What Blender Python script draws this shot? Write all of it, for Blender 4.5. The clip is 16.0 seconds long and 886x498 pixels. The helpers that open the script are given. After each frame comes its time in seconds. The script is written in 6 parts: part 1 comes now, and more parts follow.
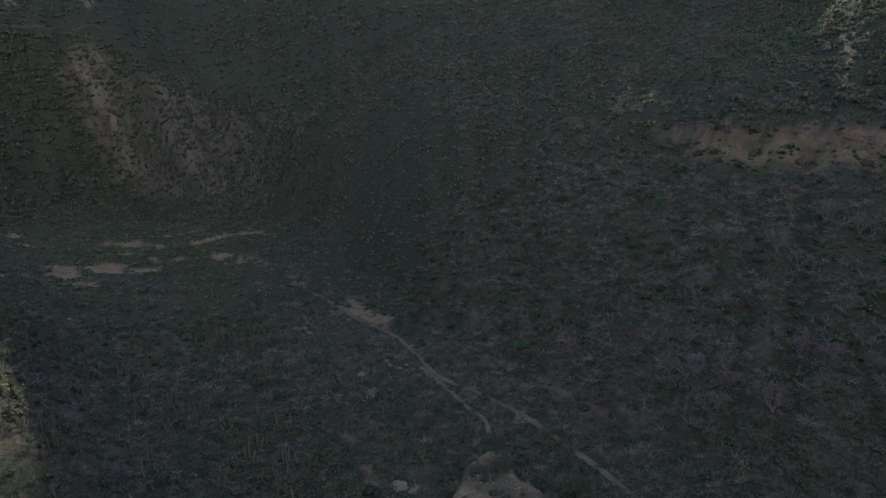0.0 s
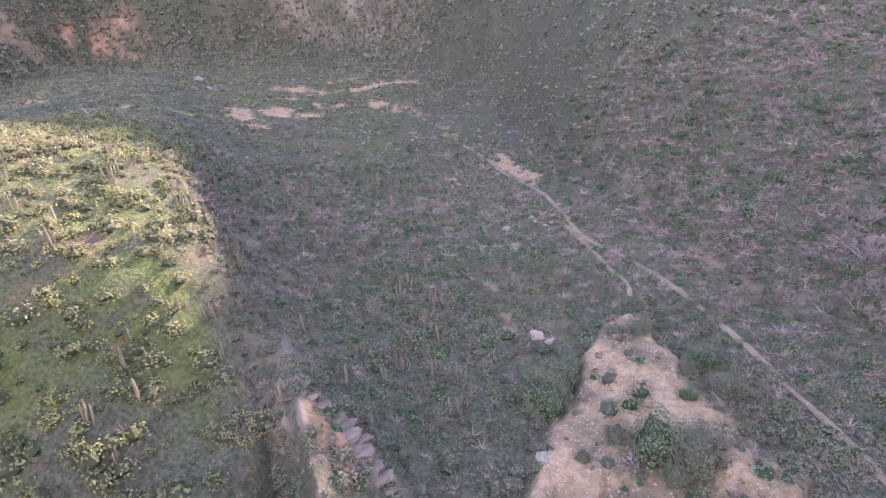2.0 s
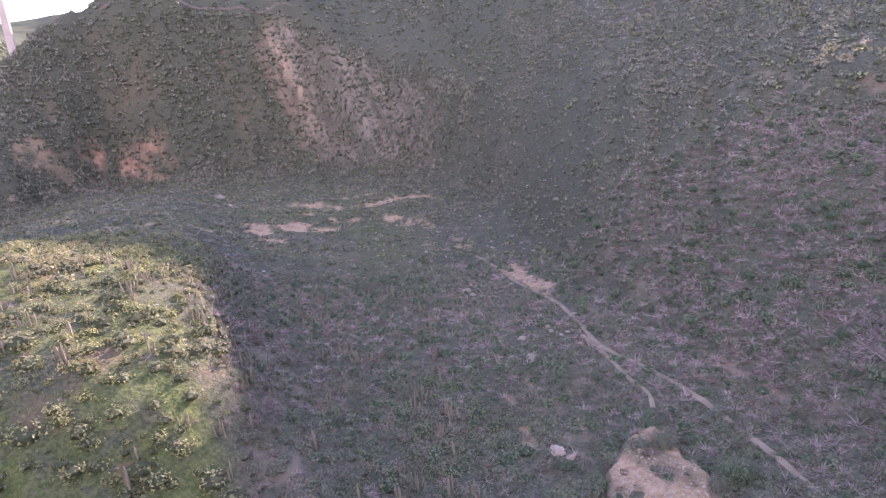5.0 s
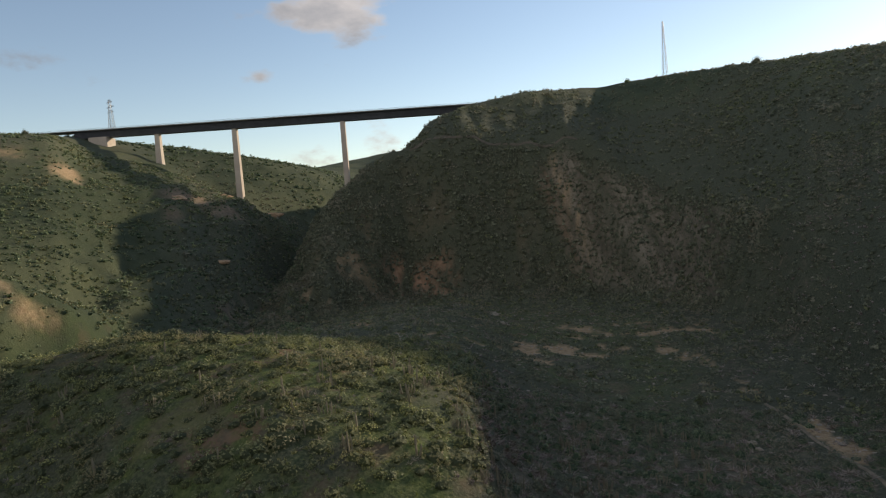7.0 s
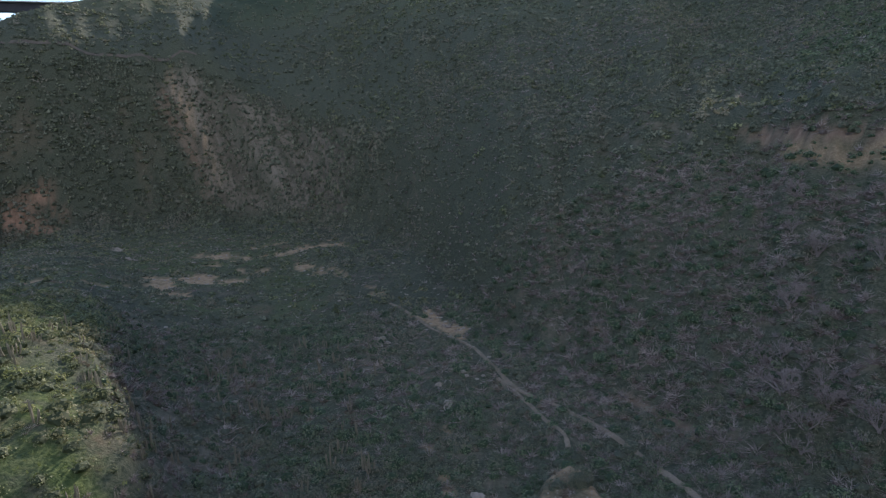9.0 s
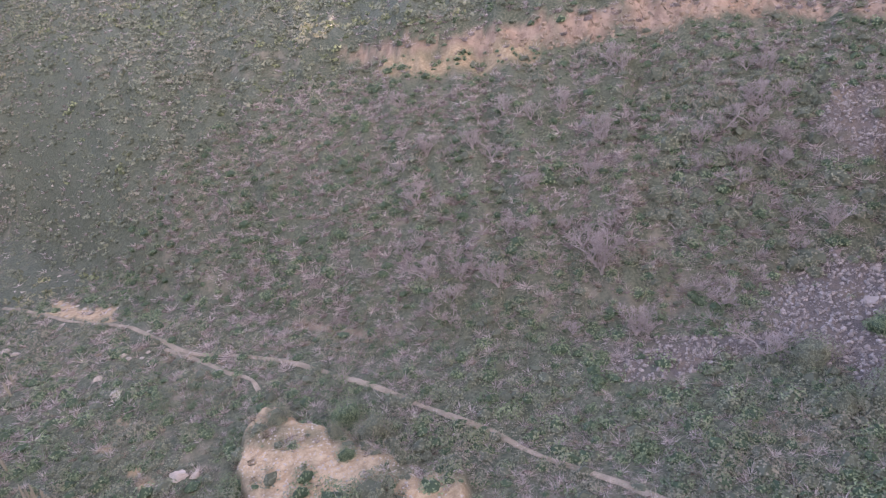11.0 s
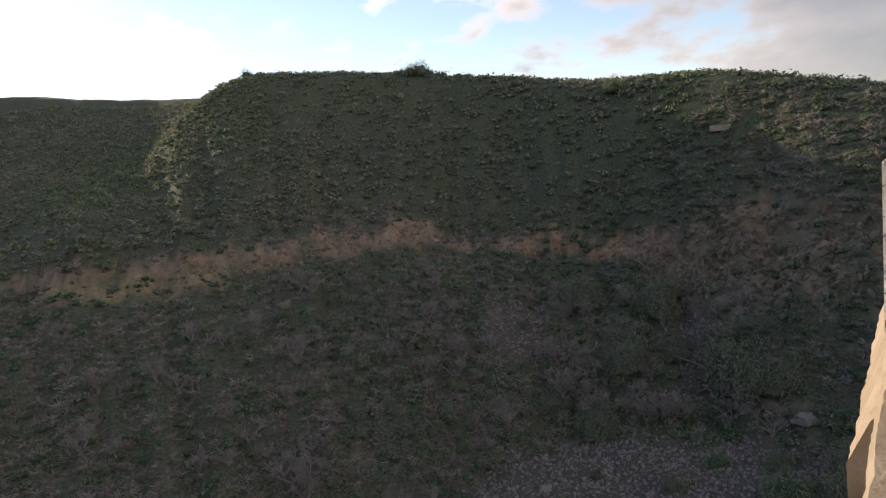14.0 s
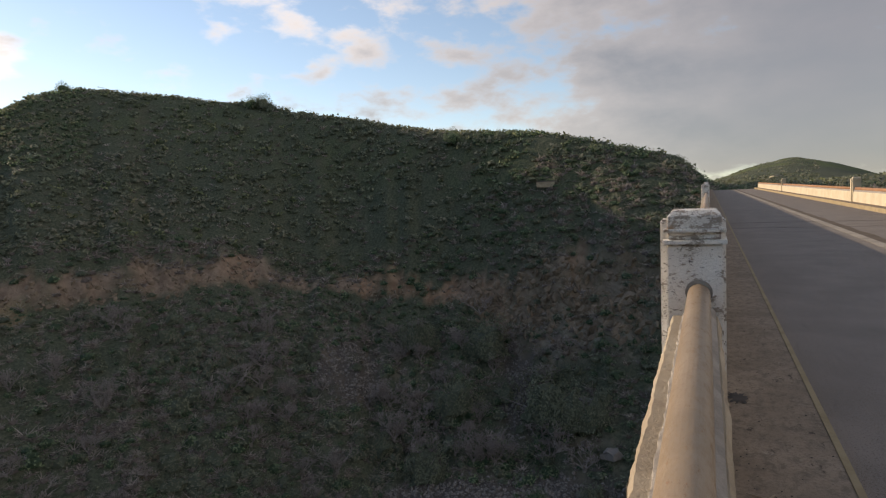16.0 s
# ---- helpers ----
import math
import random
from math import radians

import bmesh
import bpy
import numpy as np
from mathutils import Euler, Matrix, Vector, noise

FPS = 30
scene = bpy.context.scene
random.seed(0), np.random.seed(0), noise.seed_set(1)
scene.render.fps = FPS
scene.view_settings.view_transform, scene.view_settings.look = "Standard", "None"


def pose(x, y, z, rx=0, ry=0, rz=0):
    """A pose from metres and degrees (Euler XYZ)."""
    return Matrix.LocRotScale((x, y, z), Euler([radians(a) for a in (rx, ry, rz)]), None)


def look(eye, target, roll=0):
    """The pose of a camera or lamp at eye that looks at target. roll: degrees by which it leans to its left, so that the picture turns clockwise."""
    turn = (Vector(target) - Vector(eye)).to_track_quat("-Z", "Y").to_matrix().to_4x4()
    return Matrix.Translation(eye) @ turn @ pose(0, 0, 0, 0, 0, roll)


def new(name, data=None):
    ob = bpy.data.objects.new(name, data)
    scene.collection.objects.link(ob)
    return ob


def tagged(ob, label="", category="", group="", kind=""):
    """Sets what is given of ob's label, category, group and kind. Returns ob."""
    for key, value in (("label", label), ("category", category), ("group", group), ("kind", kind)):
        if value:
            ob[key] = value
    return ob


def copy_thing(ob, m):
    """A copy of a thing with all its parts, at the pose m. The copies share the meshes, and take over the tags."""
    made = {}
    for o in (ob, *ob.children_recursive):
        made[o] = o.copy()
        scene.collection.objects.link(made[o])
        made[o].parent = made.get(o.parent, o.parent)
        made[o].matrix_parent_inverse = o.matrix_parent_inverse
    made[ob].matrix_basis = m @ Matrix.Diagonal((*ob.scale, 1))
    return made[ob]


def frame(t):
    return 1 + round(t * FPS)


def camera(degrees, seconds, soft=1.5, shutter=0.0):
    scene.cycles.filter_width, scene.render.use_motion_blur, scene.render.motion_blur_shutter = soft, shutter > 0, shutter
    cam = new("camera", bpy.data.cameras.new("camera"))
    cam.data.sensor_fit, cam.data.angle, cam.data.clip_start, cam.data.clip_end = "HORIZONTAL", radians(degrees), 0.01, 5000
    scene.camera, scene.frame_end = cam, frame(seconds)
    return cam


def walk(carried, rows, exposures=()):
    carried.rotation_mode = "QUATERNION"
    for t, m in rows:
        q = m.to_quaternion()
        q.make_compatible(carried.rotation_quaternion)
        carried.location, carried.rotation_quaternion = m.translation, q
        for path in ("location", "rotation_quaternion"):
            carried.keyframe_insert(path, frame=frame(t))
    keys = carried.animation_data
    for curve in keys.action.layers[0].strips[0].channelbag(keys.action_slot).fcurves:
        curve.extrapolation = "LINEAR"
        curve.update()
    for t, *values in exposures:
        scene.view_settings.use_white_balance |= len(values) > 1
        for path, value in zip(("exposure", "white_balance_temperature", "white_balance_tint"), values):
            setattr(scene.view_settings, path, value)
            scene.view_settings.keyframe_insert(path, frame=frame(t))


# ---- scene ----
cam = camera(70.43, 16.0, soft=1.2)
PATH = [
    (0.0, pose(-0.300, 0.100, 0.000, 75.54, 1.80, -0.00)),
    (0.5, pose(-0.300, 0.100, 0.000, 76.12, 0.90, 5.87)),
    (1.0, pose(-0.300, 0.100, 0.000, 69.90, 2.05, 10.60)),
    (1.5, pose(-0.300, 0.100, 0.000, 65.64, 3.07, 13.32)),
    (2.0, pose(-0.300, 0.100, 0.000, 63.00, 3.14, 13.80)),
    (2.5, pose(-0.300, 0.100, 0.000, 68.40, 2.88, 12.54)),
    (3.0, pose(-0.300, 0.100, 0.000, 70.22, 1.78, 11.19)),
    (3.2, pose(-0.300, 0.100, 0.000, 69.75, 2.36, 9.63)),
    (5.3, pose(-0.300, 0.100, 0.000, 75.01, 4.45, 16.95)),
    (5.5, pose(-0.300, 0.100, 0.000, 76.82, 4.19, 19.04)),
    (6.0, pose(-0.300, 0.100, 0.000, 81.42, 4.28, 25.97)),
    (6.5, pose(-0.300, 0.100, 0.000, 84.02, 3.94, 32.64)),
    (7.0, pose(-0.300, 0.100, 0.000, 86.29, 4.39, 39.35)),
    (7.5, pose(-0.300, 0.100, 0.000, 87.88, 3.61, 45.06)),
    (8.0, pose(-0.300, 0.100, 0.000, 89.54, 3.40, 47.23)),
    (8.5, pose(-0.300, 0.100, 0.000, 82.62, 2.97, 23.49)),
    (9.0, pose(-0.300, 0.100, 0.000, 76.83, 3.84, 6.64)),
    (9.2, pose(-0.300, 0.100, 0.000, 75.21, 4.35, 3.93)),
    (11.3, pose(-0.300, 0.100, 0.000, 66.08, 5.81, -36.39)),
    (11.5, pose(-0.290, 0.140, -0.060, 66.46, 4.17, -43.63)),
    (12.0, pose(-0.289, 0.144, -0.100, 72.30, 1.70, -63.82)),
    (12.5, pose(-0.296, 0.108, -0.025, 78.20, 2.06, -68.90)),
    (13.0, pose(-0.298, 0.103, 0.025, 83.47, 2.99, -67.31)),
    (13.5, pose(-0.300, 0.100, 0.045, 84.70, 3.45, -59.84)),
    (14.0, pose(-0.300, 0.090, 0.040, 84.39, 4.86, -54.72)),
    (14.5, pose(-0.300, 0.070, 0.030, 85.25, 5.18, -47.96)),
    (15.0, pose(-0.300, 0.050, 0.020, 85.41, 5.27, -43.00)),
    (15.5, pose(-0.300, 0.020, 0.015, 85.02, 5.32, -46.86)),
    (16.0, pose(-0.301, -0.022, 0.007, 87.38, 1.52, -69.18)),
]
EXPOSURES = [(0.0, 0.4, 6200, 20), (0.5, 1.45, 6300, 23), (1.0, 2.3, 6500, 30), (1.5, 2.85, 6700, 44), (2.0, 3.05, 6700, 47), (3.2, 3.1, 6600, 46), (5.3, 2.55, 6500, 54), (5.5, 2.15, 6500, 51),
             (5.8, 1.2, 6700, 32), (6.0, 1.0, 6700, 28), (6.5, 0.58, 7000, 18), (8.0, 0.3, 7450, 15), (8.5, 0.8, 7050, 18), (9.0, 1.1, 6000, 19), (9.2, 1.2, 6000, 20), (11.3, 3.2, 7300, 44),
             (11.5, 3.2, 7300, 46), (12.0, 2.8, 7200, 48), (12.5, 2.2, 7000, 45), (13.0, 1.35, 7300, 34), (13.5, 0.9, 7600, 27), (14.0, 0.9, 7500, 21), (15.0, 0.85, 7400, 18), (15.5, 0.75, 7400, 18),
             (16.0, 0.6, 7400, 18)]
walk(cam, PATH, EXPOSURES)

# ---- light ----
SUN_AZ, SUN_EL = -9.0, 15.8      # degrees: azimuth counter-clockwise from +y, elevation


def direction(az, el):
    a, e = radians(az), radians(el)
    return Vector((-math.sin(a) * math.cos(e), math.cos(a) * math.cos(e), math.sin(e)))


sun = new("sun", bpy.data.lights.new("sun", "SUN"))
sun.data.energy, sun.data.angle, sun.data.color = 3.4, radians(0.6), (1.0, 0.88, 0.69)
sun.matrix_world = look((0, 0, 60), Vector((0, 0, 60)) - direction(SUN_AZ, SUN_EL))

world = bpy.data.worlds.new("sky")
scene.world = world
world.use_nodes = True
wt = world.node_tree
wt.nodes.clear()


def wnode(kind, operation="", interpolation="", data=""):
    n = wt.nodes.new(kind)
    if operation:
        n.operation = operation
    if interpolation:
        n.interpolation_type = interpolation
    if data:
        n.data_type = data
    return n


w_out = wnode("ShaderNodeOutputWorld")
w_bg = wnode("ShaderNodeBackground")
w_bg.inputs["Strength"].default_value = 0.13
w_sky = wnode("ShaderNodeTexSky")
w_sky.sky_type, w_sky.sun_disc = "NISHITA", False
w_sky.sun_elevation, w_sky.sun_rotation = radians(SUN_EL), radians(-SUN_AZ)
w_sky.air_density, w_sky.dust_density, w_sky.ozone_density, w_sky.altitude = 1.0, 0.1, 1.5, 300
w_geo = wnode("ShaderNodeTexCoord")
# clouds: broken cumulus, flattened towards the horizon
w_sep = wnode("ShaderNodeSeparateXYZ")
wt.links.new(w_geo.outputs["Generated"], w_sep.inputs[0])


def wmath(op, a, b=None, c=None):
    n = wnode("ShaderNodeMath", operation=op)
    for i, v in enumerate((a, b, c)):
        if v is None:
            continue
        if isinstance(v, (int, float)):
            n.inputs[i].default_value = v
        else:
            wt.links.new(v, n.inputs[i])
    return n.outputs[0]


w_map = wnode("ShaderNodeMapping")
w_map.inputs["Scale"].default_value = (1.0, 1.0, 2.2)
w_map.inputs["Location"].default_value = (0.3, 1.7, 0.2)
wt.links.new(w_geo.outputs["Generated"], w_map.inputs[0])
w_n = wnode("ShaderNodeTexNoise")
w_n.inputs["Scale"].default_value, w_n.inputs["Detail"].default_value, w_n.inputs["Roughness"].default_value = 9.0, 9.0, 0.55
wt.links.new(w_map.outputs[0], w_n.inputs[0])
w_low = wnode("ShaderNodeTexNoise")
w_low.inputs["Scale"].default_value, w_low.inputs["Detail"].default_value = 2.2, 2.0
wt.links.new(w_map.outputs[0], w_low.inputs[0])


w_flat = wnode("ShaderNodeMapping")
w_flat.inputs["Scale"].default_value = (1.0, 1.0, 2.4)
wt.links.new(w_geo.outputs["Generated"], w_flat.inputs[0])


def cloud_bank(az, el, spread, gain):
    """How much cloud gathers about one direction of the sky."""
    n = wnode("ShaderNodeVectorMath", operation="DISTANCE")
    d = direction(az, el)
    n.inputs[1].default_value = (d.x, d.y, d.z * 2.4)
    wt.links.new(w_flat.outputs[0], n.inputs[0])
    return wmath("MULTIPLY", wmath("SUBTRACT", 1.0, wmath("DIVIDE", n.outputs["Value"], spread)), gain)


def clamp0(v):
    return wmath("MAXIMUM", v, 0.0)


# the wide second bank is unseen, added for fill light on the slopes
bank = wmath("MAXIMUM", clamp0(cloud_bank(-98, 10, 0.66, 0.74)), clamp0(cloud_bank(-156, 24, 2.05, 0.85)))
for args in ((-84, 11, 0.30, 0.26), (47.5, 17.6, 0.17, 0.46), (44.0, 16.8, 0.08, 0.36), (-31, 13.0, 0.15, 0.50), (-27, 17.5, 0.12, 0.34), (24, 18.0, 0.10, 0.30), (30, 15.0, 0.04, 0.24), (54.5, 12.4, 0.055, 0.30),
             (77, 19, 0.24, 0.24), (78, 13.5, 0.06, 0.22), (-66, 18.5, 0.16, 0.26), (50, 6.0, 0.30, 0.22)):
    bank = wmath("MAXIMUM", bank, clamp0(cloud_bank(*args)))
density = wmath("ADD", wmath("ADD", wmath("MULTIPLY", w_n.outputs[0], 1.0), bank), wmath("MULTIPLY", w_low.outputs[0], 0.25))
w_ramp = wnode("ShaderNodeMapRange", interpolation="SMOOTHSTEP")
w_ramp.inputs["From Min"].default_value, w_ramp.inputs["From Max"].default_value = 0.83, 1.03
wt.links.new(density, w_ramp.inputs[0])
# thin bright haze band near the horizon
w_mix = wnode("ShaderNodeMix", data="RGBA")
# clouds are greyer away from the sun and glow near it
w_dot = wnode("ShaderNodeVectorMath", operation="DOT_PRODUCT")
w_dot.inputs[1].default_value = direction(SUN_AZ, SUN_EL)
wt.links.new(w_geo.outputs["Generated"], w_dot.inputs[0])
w_tone = wnode("ShaderNodeMix", data="RGBA")
w_tone.inputs["B"].default_value = (9.5, 9.0, 8.4, 1)
# clouds across from the sun are out of view, brightened to fill shaded slopes
w_fill = wnode("ShaderNodeMix", data="RGBA")
w_fill.inputs["A"].default_value, w_fill.inputs["B"].default_value = (1.45, 1.48, 1.6, 1), (7.0, 7.3, 7.7, 1)
wt.links.new(clamp0(wmath("SUBTRACT", wmath("MULTIPLY", w_dot.outputs["Value"], -1.5), 0.1)), w_fill.inputs["Factor"])
wt.links.new(w_fill.outputs["Result"], w_tone.inputs["A"])
wt.links.new(wmath("POWER", clamp0(w_dot.outputs["Value"]), 1.6), w_tone.inputs["Factor"])
w_shade = wnode("ShaderNodeMix", data="RGBA")
w_shade.inputs["B"].default_value = (1.25, 1.35, 1.5, 1)
wt.links.new(w_tone.outputs["Result"], w_shade.inputs["A"])
wt.links.new(wmath("MULTIPLY", clamp0(wmath("SUBTRACT", wmath("ADD", wmath("MULTIPLY", w_low.outputs[0], 0.5), wmath("MULTIPLY", w_n.outputs[0], 0.5)), 0.45)), 4.2), w_shade.inputs["Factor"])
wt.links.new(w_shade.outputs["Result"], w_mix.inputs["B"])
wt.links.new(wmath("MULTIPLY", w_ramp.outputs[0], 0.8), w_mix.inputs["Factor"])
wt.links.new(w_sky.outputs[0], w_mix.inputs["A"])
wt.links.new(w_mix.outputs["Result"], w_bg.inputs["Color"])
wt.links.new(w_bg.outputs[0], w_out.inputs[0])

# ---- materials ----


class Nodes:
    """A short way to write a node material."""

    def __init__(self, name, rough=0.9, metal=0.0, spec=0.2):
        self.mat = bpy.data.materials.new(name)
        self.mat.use_nodes = True
        self.t = self.mat.node_tree
        self.b = self.t.nodes["Principled BSDF"]
        self.b.inputs["Roughness"].default_value = rough
        self.b.inputs["Metallic"].default_value = metal
        self.b.inputs["Specular IOR Level"].default_value = spec
        self.co = self.n("ShaderNodeTexCoord").outputs["Object"]

    def n(self, kind):
        return self.t.nodes.new(kind)

    def put(self, v, socket):
        if isinstance(v, bpy.types.NodeSocket):
            self.t.links.new(v, socket)
        elif isinstance(v, tuple) and len(v) == 3 and socket.type == "RGBA":
            socket.default_value = (*v, 1)
        else:
            socket.default_value = v

    def noise(self, scale, detail=4.0, rough=0.55, co=None, kind="ShaderNodeTexNoise", stretch=None):
        node = self.n(kind)
        src = co or self.co
        if stretch:
            m = self.n("ShaderNodeMapping")
            m.inputs["Scale"].default_value = stretch
            self.put(src, m.inputs[0])
            src = m.outputs[0]
        self.put(src, node.inputs["Vector"])
        node.inputs["Scale"].default_value = scale
        if kind == "ShaderNodeTexNoise":
            node.inputs["Detail"].default_value, node.inputs["Roughness"].default_value = detail, rough
        return node.outputs[0]

    def ramp(self, v, lo, hi, a=0.0, b=1.0):
        m = self.n("ShaderNodeMapRange")
        m.interpolation_type = "SMOOTHSTEP"
        for i, x in zip(("From Min", "From Max", "To Min", "To Max"), (lo, hi, a, b)):
            m.inputs[i].default_value = x
        self.put(v, m.inputs[0])
        return m.outputs[0]

    def mix(self, f, a, b, blend="MIX"):
        m = self.n("ShaderNodeMix")
        m.data_type, m.blend_type = "RGBA", blend
        self.put(f, m.inputs["Factor"])
        self.put(a, m.inputs["A"])
        self.put(b, m.inputs["B"])
        return m.outputs["Result"]

    def math(self, op, a, b=0.0):
        m = self.n("ShaderNodeMath")
        m.operation = op
        self.put(a, m.inputs[0])
        self.put(b, m.inputs[1])
        return m.outputs[0]

    def attr(self, name):
        a = self.n("ShaderNodeAttribute")
        a.attribute_name = name
        return a.outputs["Fac"]

    def random(self):
        return self.n("ShaderNodeObjectInfo").outputs["Random"]

    def island(self):
        return self.n("ShaderNodeNewGeometry").outputs["Random Per Island"]

    def bump(self, h, strength=0.4, distance=0.05):
        m = self.n("ShaderNodeBump")
        m.inputs["Strength"].default_value, m.inputs["Distance"].default_value = strength, distance
        self.put(h, m.inputs["Height"])
        self.put(m.outputs[0], self.b.inputs["Normal"])

    def done(self, colour, rough=None):
        self.put(colour, self.b.inputs["Base Color"])
        if rough is not None:
            self.put(rough, self.b.inputs["Roughness"])
        return self.mat


def plain(name, a, b, scale=3.0, rough=0.85, metal=0.0, fine=40.0, bump=0.15, depth=0.02):
    """Two tones in patches with a fine grain over them."""
    m = Nodes(name, rough, metal)
    c = m.mix(m.ramp(m.noise(scale), 0.35, 0.65), a, b)
    g = m.noise(fine, 6.0, 0.65)
    c = m.mix(0.35, c, m.mix(g, tuple(x * 0.55 for x in a), tuple(min(1, x * 1.35) for x in b)))
    if bump:
        m.bump(g, bump, depth)
    return m.done(c)


def make_ground():
    m = Nodes("hillside_soil", 0.95, 0.0, 0.1)
    big, mid, fine = m.noise(0.035, 5), m.noise(0.25, 6, 0.6), m.noise(2.2, 8, 0.65)
    earth = m.mix(m.ramp(mid, 0.35, 0.68), (0.10, 0.09, 0.066), (0.18, 0.158, 0.115))
    cover = m.mix(m.ramp(fine, 0.35, 0.65), (0.046, 0.058, 0.038), (0.115, 0.122, 0.082))
    c = m.mix(m.ramp(m.math("SUBTRACT", m.math("ADD", m.math("MULTIPLY", mid, 0.7), m.math("MULTIPLY", big, 0.5)), m.math("MULTIPLY", m.attr("green"), 0.14)), 0.57, 0.79), cover, earth)
    grass = m.mix(m.ramp(fine, 0.3, 0.7), (0.058, 0.09, 0.03), (0.14, 0.172, 0.06))
    grass = m.mix(m.ramp(m.noise(0.13, 5, 0.6), 0.52, 0.66), grass, (0.20, 0.135, 0.085))
    c = m.mix(m.math("MULTIPLY", m.attr("grass"), m.ramp(mid, 0.3, 0.55)), c, grass)
    # bare rock in slanting beds: along the slope by the two slope attributes
    beds = m.n("ShaderNodeCombineXYZ")
    m.put(m.math("MULTIPLY", m.attr("bed"), 0.62), beds.inputs[0])
    m.put(m.math("MULTIPLY", m.attr("rise"), 1.4), beds.inputs[1])
    veins = m.noise(1.0, 8, 0.68, co=beds.outputs[0])
    stone = m.mix(m.ramp(veins, 0.36, 0.64), (0.11, 0.092, 0.07), (0.29, 0.245, 0.19))
    stone = m.mix(m.math("MULTIPLY", m.attr("rust"), m.ramp(m.noise(0.45, 4, 0.6, co=beds.outputs[0]), 0.45, 0.60)), stone, m.mix(veins, (0.18, 0.105, 0.06), (0.33, 0.20, 0.125)))
    stone = m.mix(m.ramp(m.noise(0.6, 6, 0.7), 0.50, 0.62), stone, (0.075, 0.075, 0.045))
    c = m.mix(m.attr("rock"), c, stone)
    face = m.noise(0.6, 8, 0.65, stretch=(1, 1, 0.3))
    pink = m.mix(m.ramp(face, 0.35, 0.65), (0.175, 0.125, 0.092), (0.295, 0.22, 0.162))
    rust = m.mix(m.ramp(face, 0.35, 0.65), (0.22, 0.125, 0.075), (0.37, 0.235, 0.15))
    red = m.mix(m.math("ADD", m.attr("rust"), m.ramp(m.noise(0.09, 4, 0.6), 0.56, 0.68, 0.0, 0.35)), pink, rust)
    c = m.mix(m.attr("red"), c, red)
    sand = m.mix(m.ramp(m.noise(1.1, 9, 0.7), 0.32, 0.68), (0.28, 0.19, 0.108), (0.47, 0.35, 0.22))
    sand = m.mix(m.ramp(m.noise(9.0, 5, 0.7), 0.5, 0.75), sand, (0.20, 0.155, 0.11))
    sand = m.mix(m.ramp(m.noise(0.16, 7, 0.7), 0.48, 0.66, 0.0, 0.75), sand, (0.17, 0.145, 0.085))
    c = m.mix(m.attr("sand"), c, sand)
    gravel = m.mix(m.ramp(m.noise(6.0, 6, 0.7), 0.35, 0.65), (0.065, 0.057, 0.05), (0.14, 0.12, 0.103))
    gravel = m.mix(m.ramp(m.noise(0.22, 5, 0.6), 0.5, 0.7), gravel, (0.15, 0.12, 0.088))
    c = m.mix(m.attr("scree"), c, gravel)
    c = m.mix(m.attr("woods"), c, m.mix(m.ramp(m.noise(0.02, 9, 0.7), 0.35, 0.65), (0.03, 0.048, 0.028), (0.075, 0.09, 0.05)))
    m.bump(m.math("ADD", fine, m.math("MULTIPLY", mid, 2.0)), 0.7, 0.35)
    return m.done(c)


M_GROUND = make_ground()
M_PIER = plain("pier_concrete", (0.46, 0.40, 0.34), (0.56, 0.50, 0.43), 0.12, 0.9, fine=1.5, bump=0)
M_STEEL = plain("dark_girder_steel", (0.045, 0.05, 0.06), (0.07, 0.075, 0.085), 0.2, 0.6, 0.3, fine=3, bump=0)
M_DECK_EDGE = plain("pale_deck_edge", (0.25, 0.25, 0.25), (0.36, 0.36, 0.35), 0.2, 0.8, fine=2, bump=0)
M_GALV = plain("galvanised_steel", (0.30, 0.31, 0.32), (0.42, 0.43, 0.44), 0.6, 0.5, 0.6, fine=6, bump=0)

# ---- ground ----
# Lines along the valley, each as (azimuth in degrees counter-clockwise from +y, distance from the lookout, slope angle seen from it).
BANK = ((180, 34, -46), (120, 30, -46), (75, 34, -41), (55, 36, -40), (40, 40, -42), (30, 38, -46), (20, 40, -48), (0, 44, -46), (-25, 42, -46.5),
        (-60, 44, -43.5), (-90, 44, -42), (-120, 40, -43), (-180, 34, -46))
STREAM = ((180, 80, -28), (120, 120, -12), (83, 140, -7.6), (75, 140, -8.3), (66, 130, -8.3), (57, 115, -10.4), (50, 105, -12.5), (44, 98, -14.6), (40, 92, -16.9),
          (37.9, 88, -18.9), (36.7, 83, -22.4), (34.5, 84, -25), (30, 88, -26.2), (24, 95, -25.8), (14, 105, -24), (5, 104, -23.4), (-2.5, 85, -27.3), (-14, 68, -33),
          (-25, 56, -38.6), (-42, 50, -42), (-60, 62, -33.6), (-75, 62, -33.2), (-90, 60, -33), (-120, 60, -32), (-180, 80, -28))
FOOT = ((180, 120, -12), (120, 160, -8), (83, 165, -10.5), (75, 172, -11), (66, 205, -11), (57, 275, -10), (50, 300, -9.3), (44, 355, -8), (36.6, 350, -8.3), (27, 352, -8.4),
        (18, 290, -9.8), (10, 205, -13), (5, 140, -18.2), (0, 108, -22.5), (-8, 90, -26), (-20, 74, -30.5), (-30, 70, -32), (-42, 73, -30.5), (-52, 80, -27.5),
        (-65, 93, -23.2), (-78, 93, -22.8), (-88, 86, -23.5), (-120, 90, -20), (-180, 120, -12))
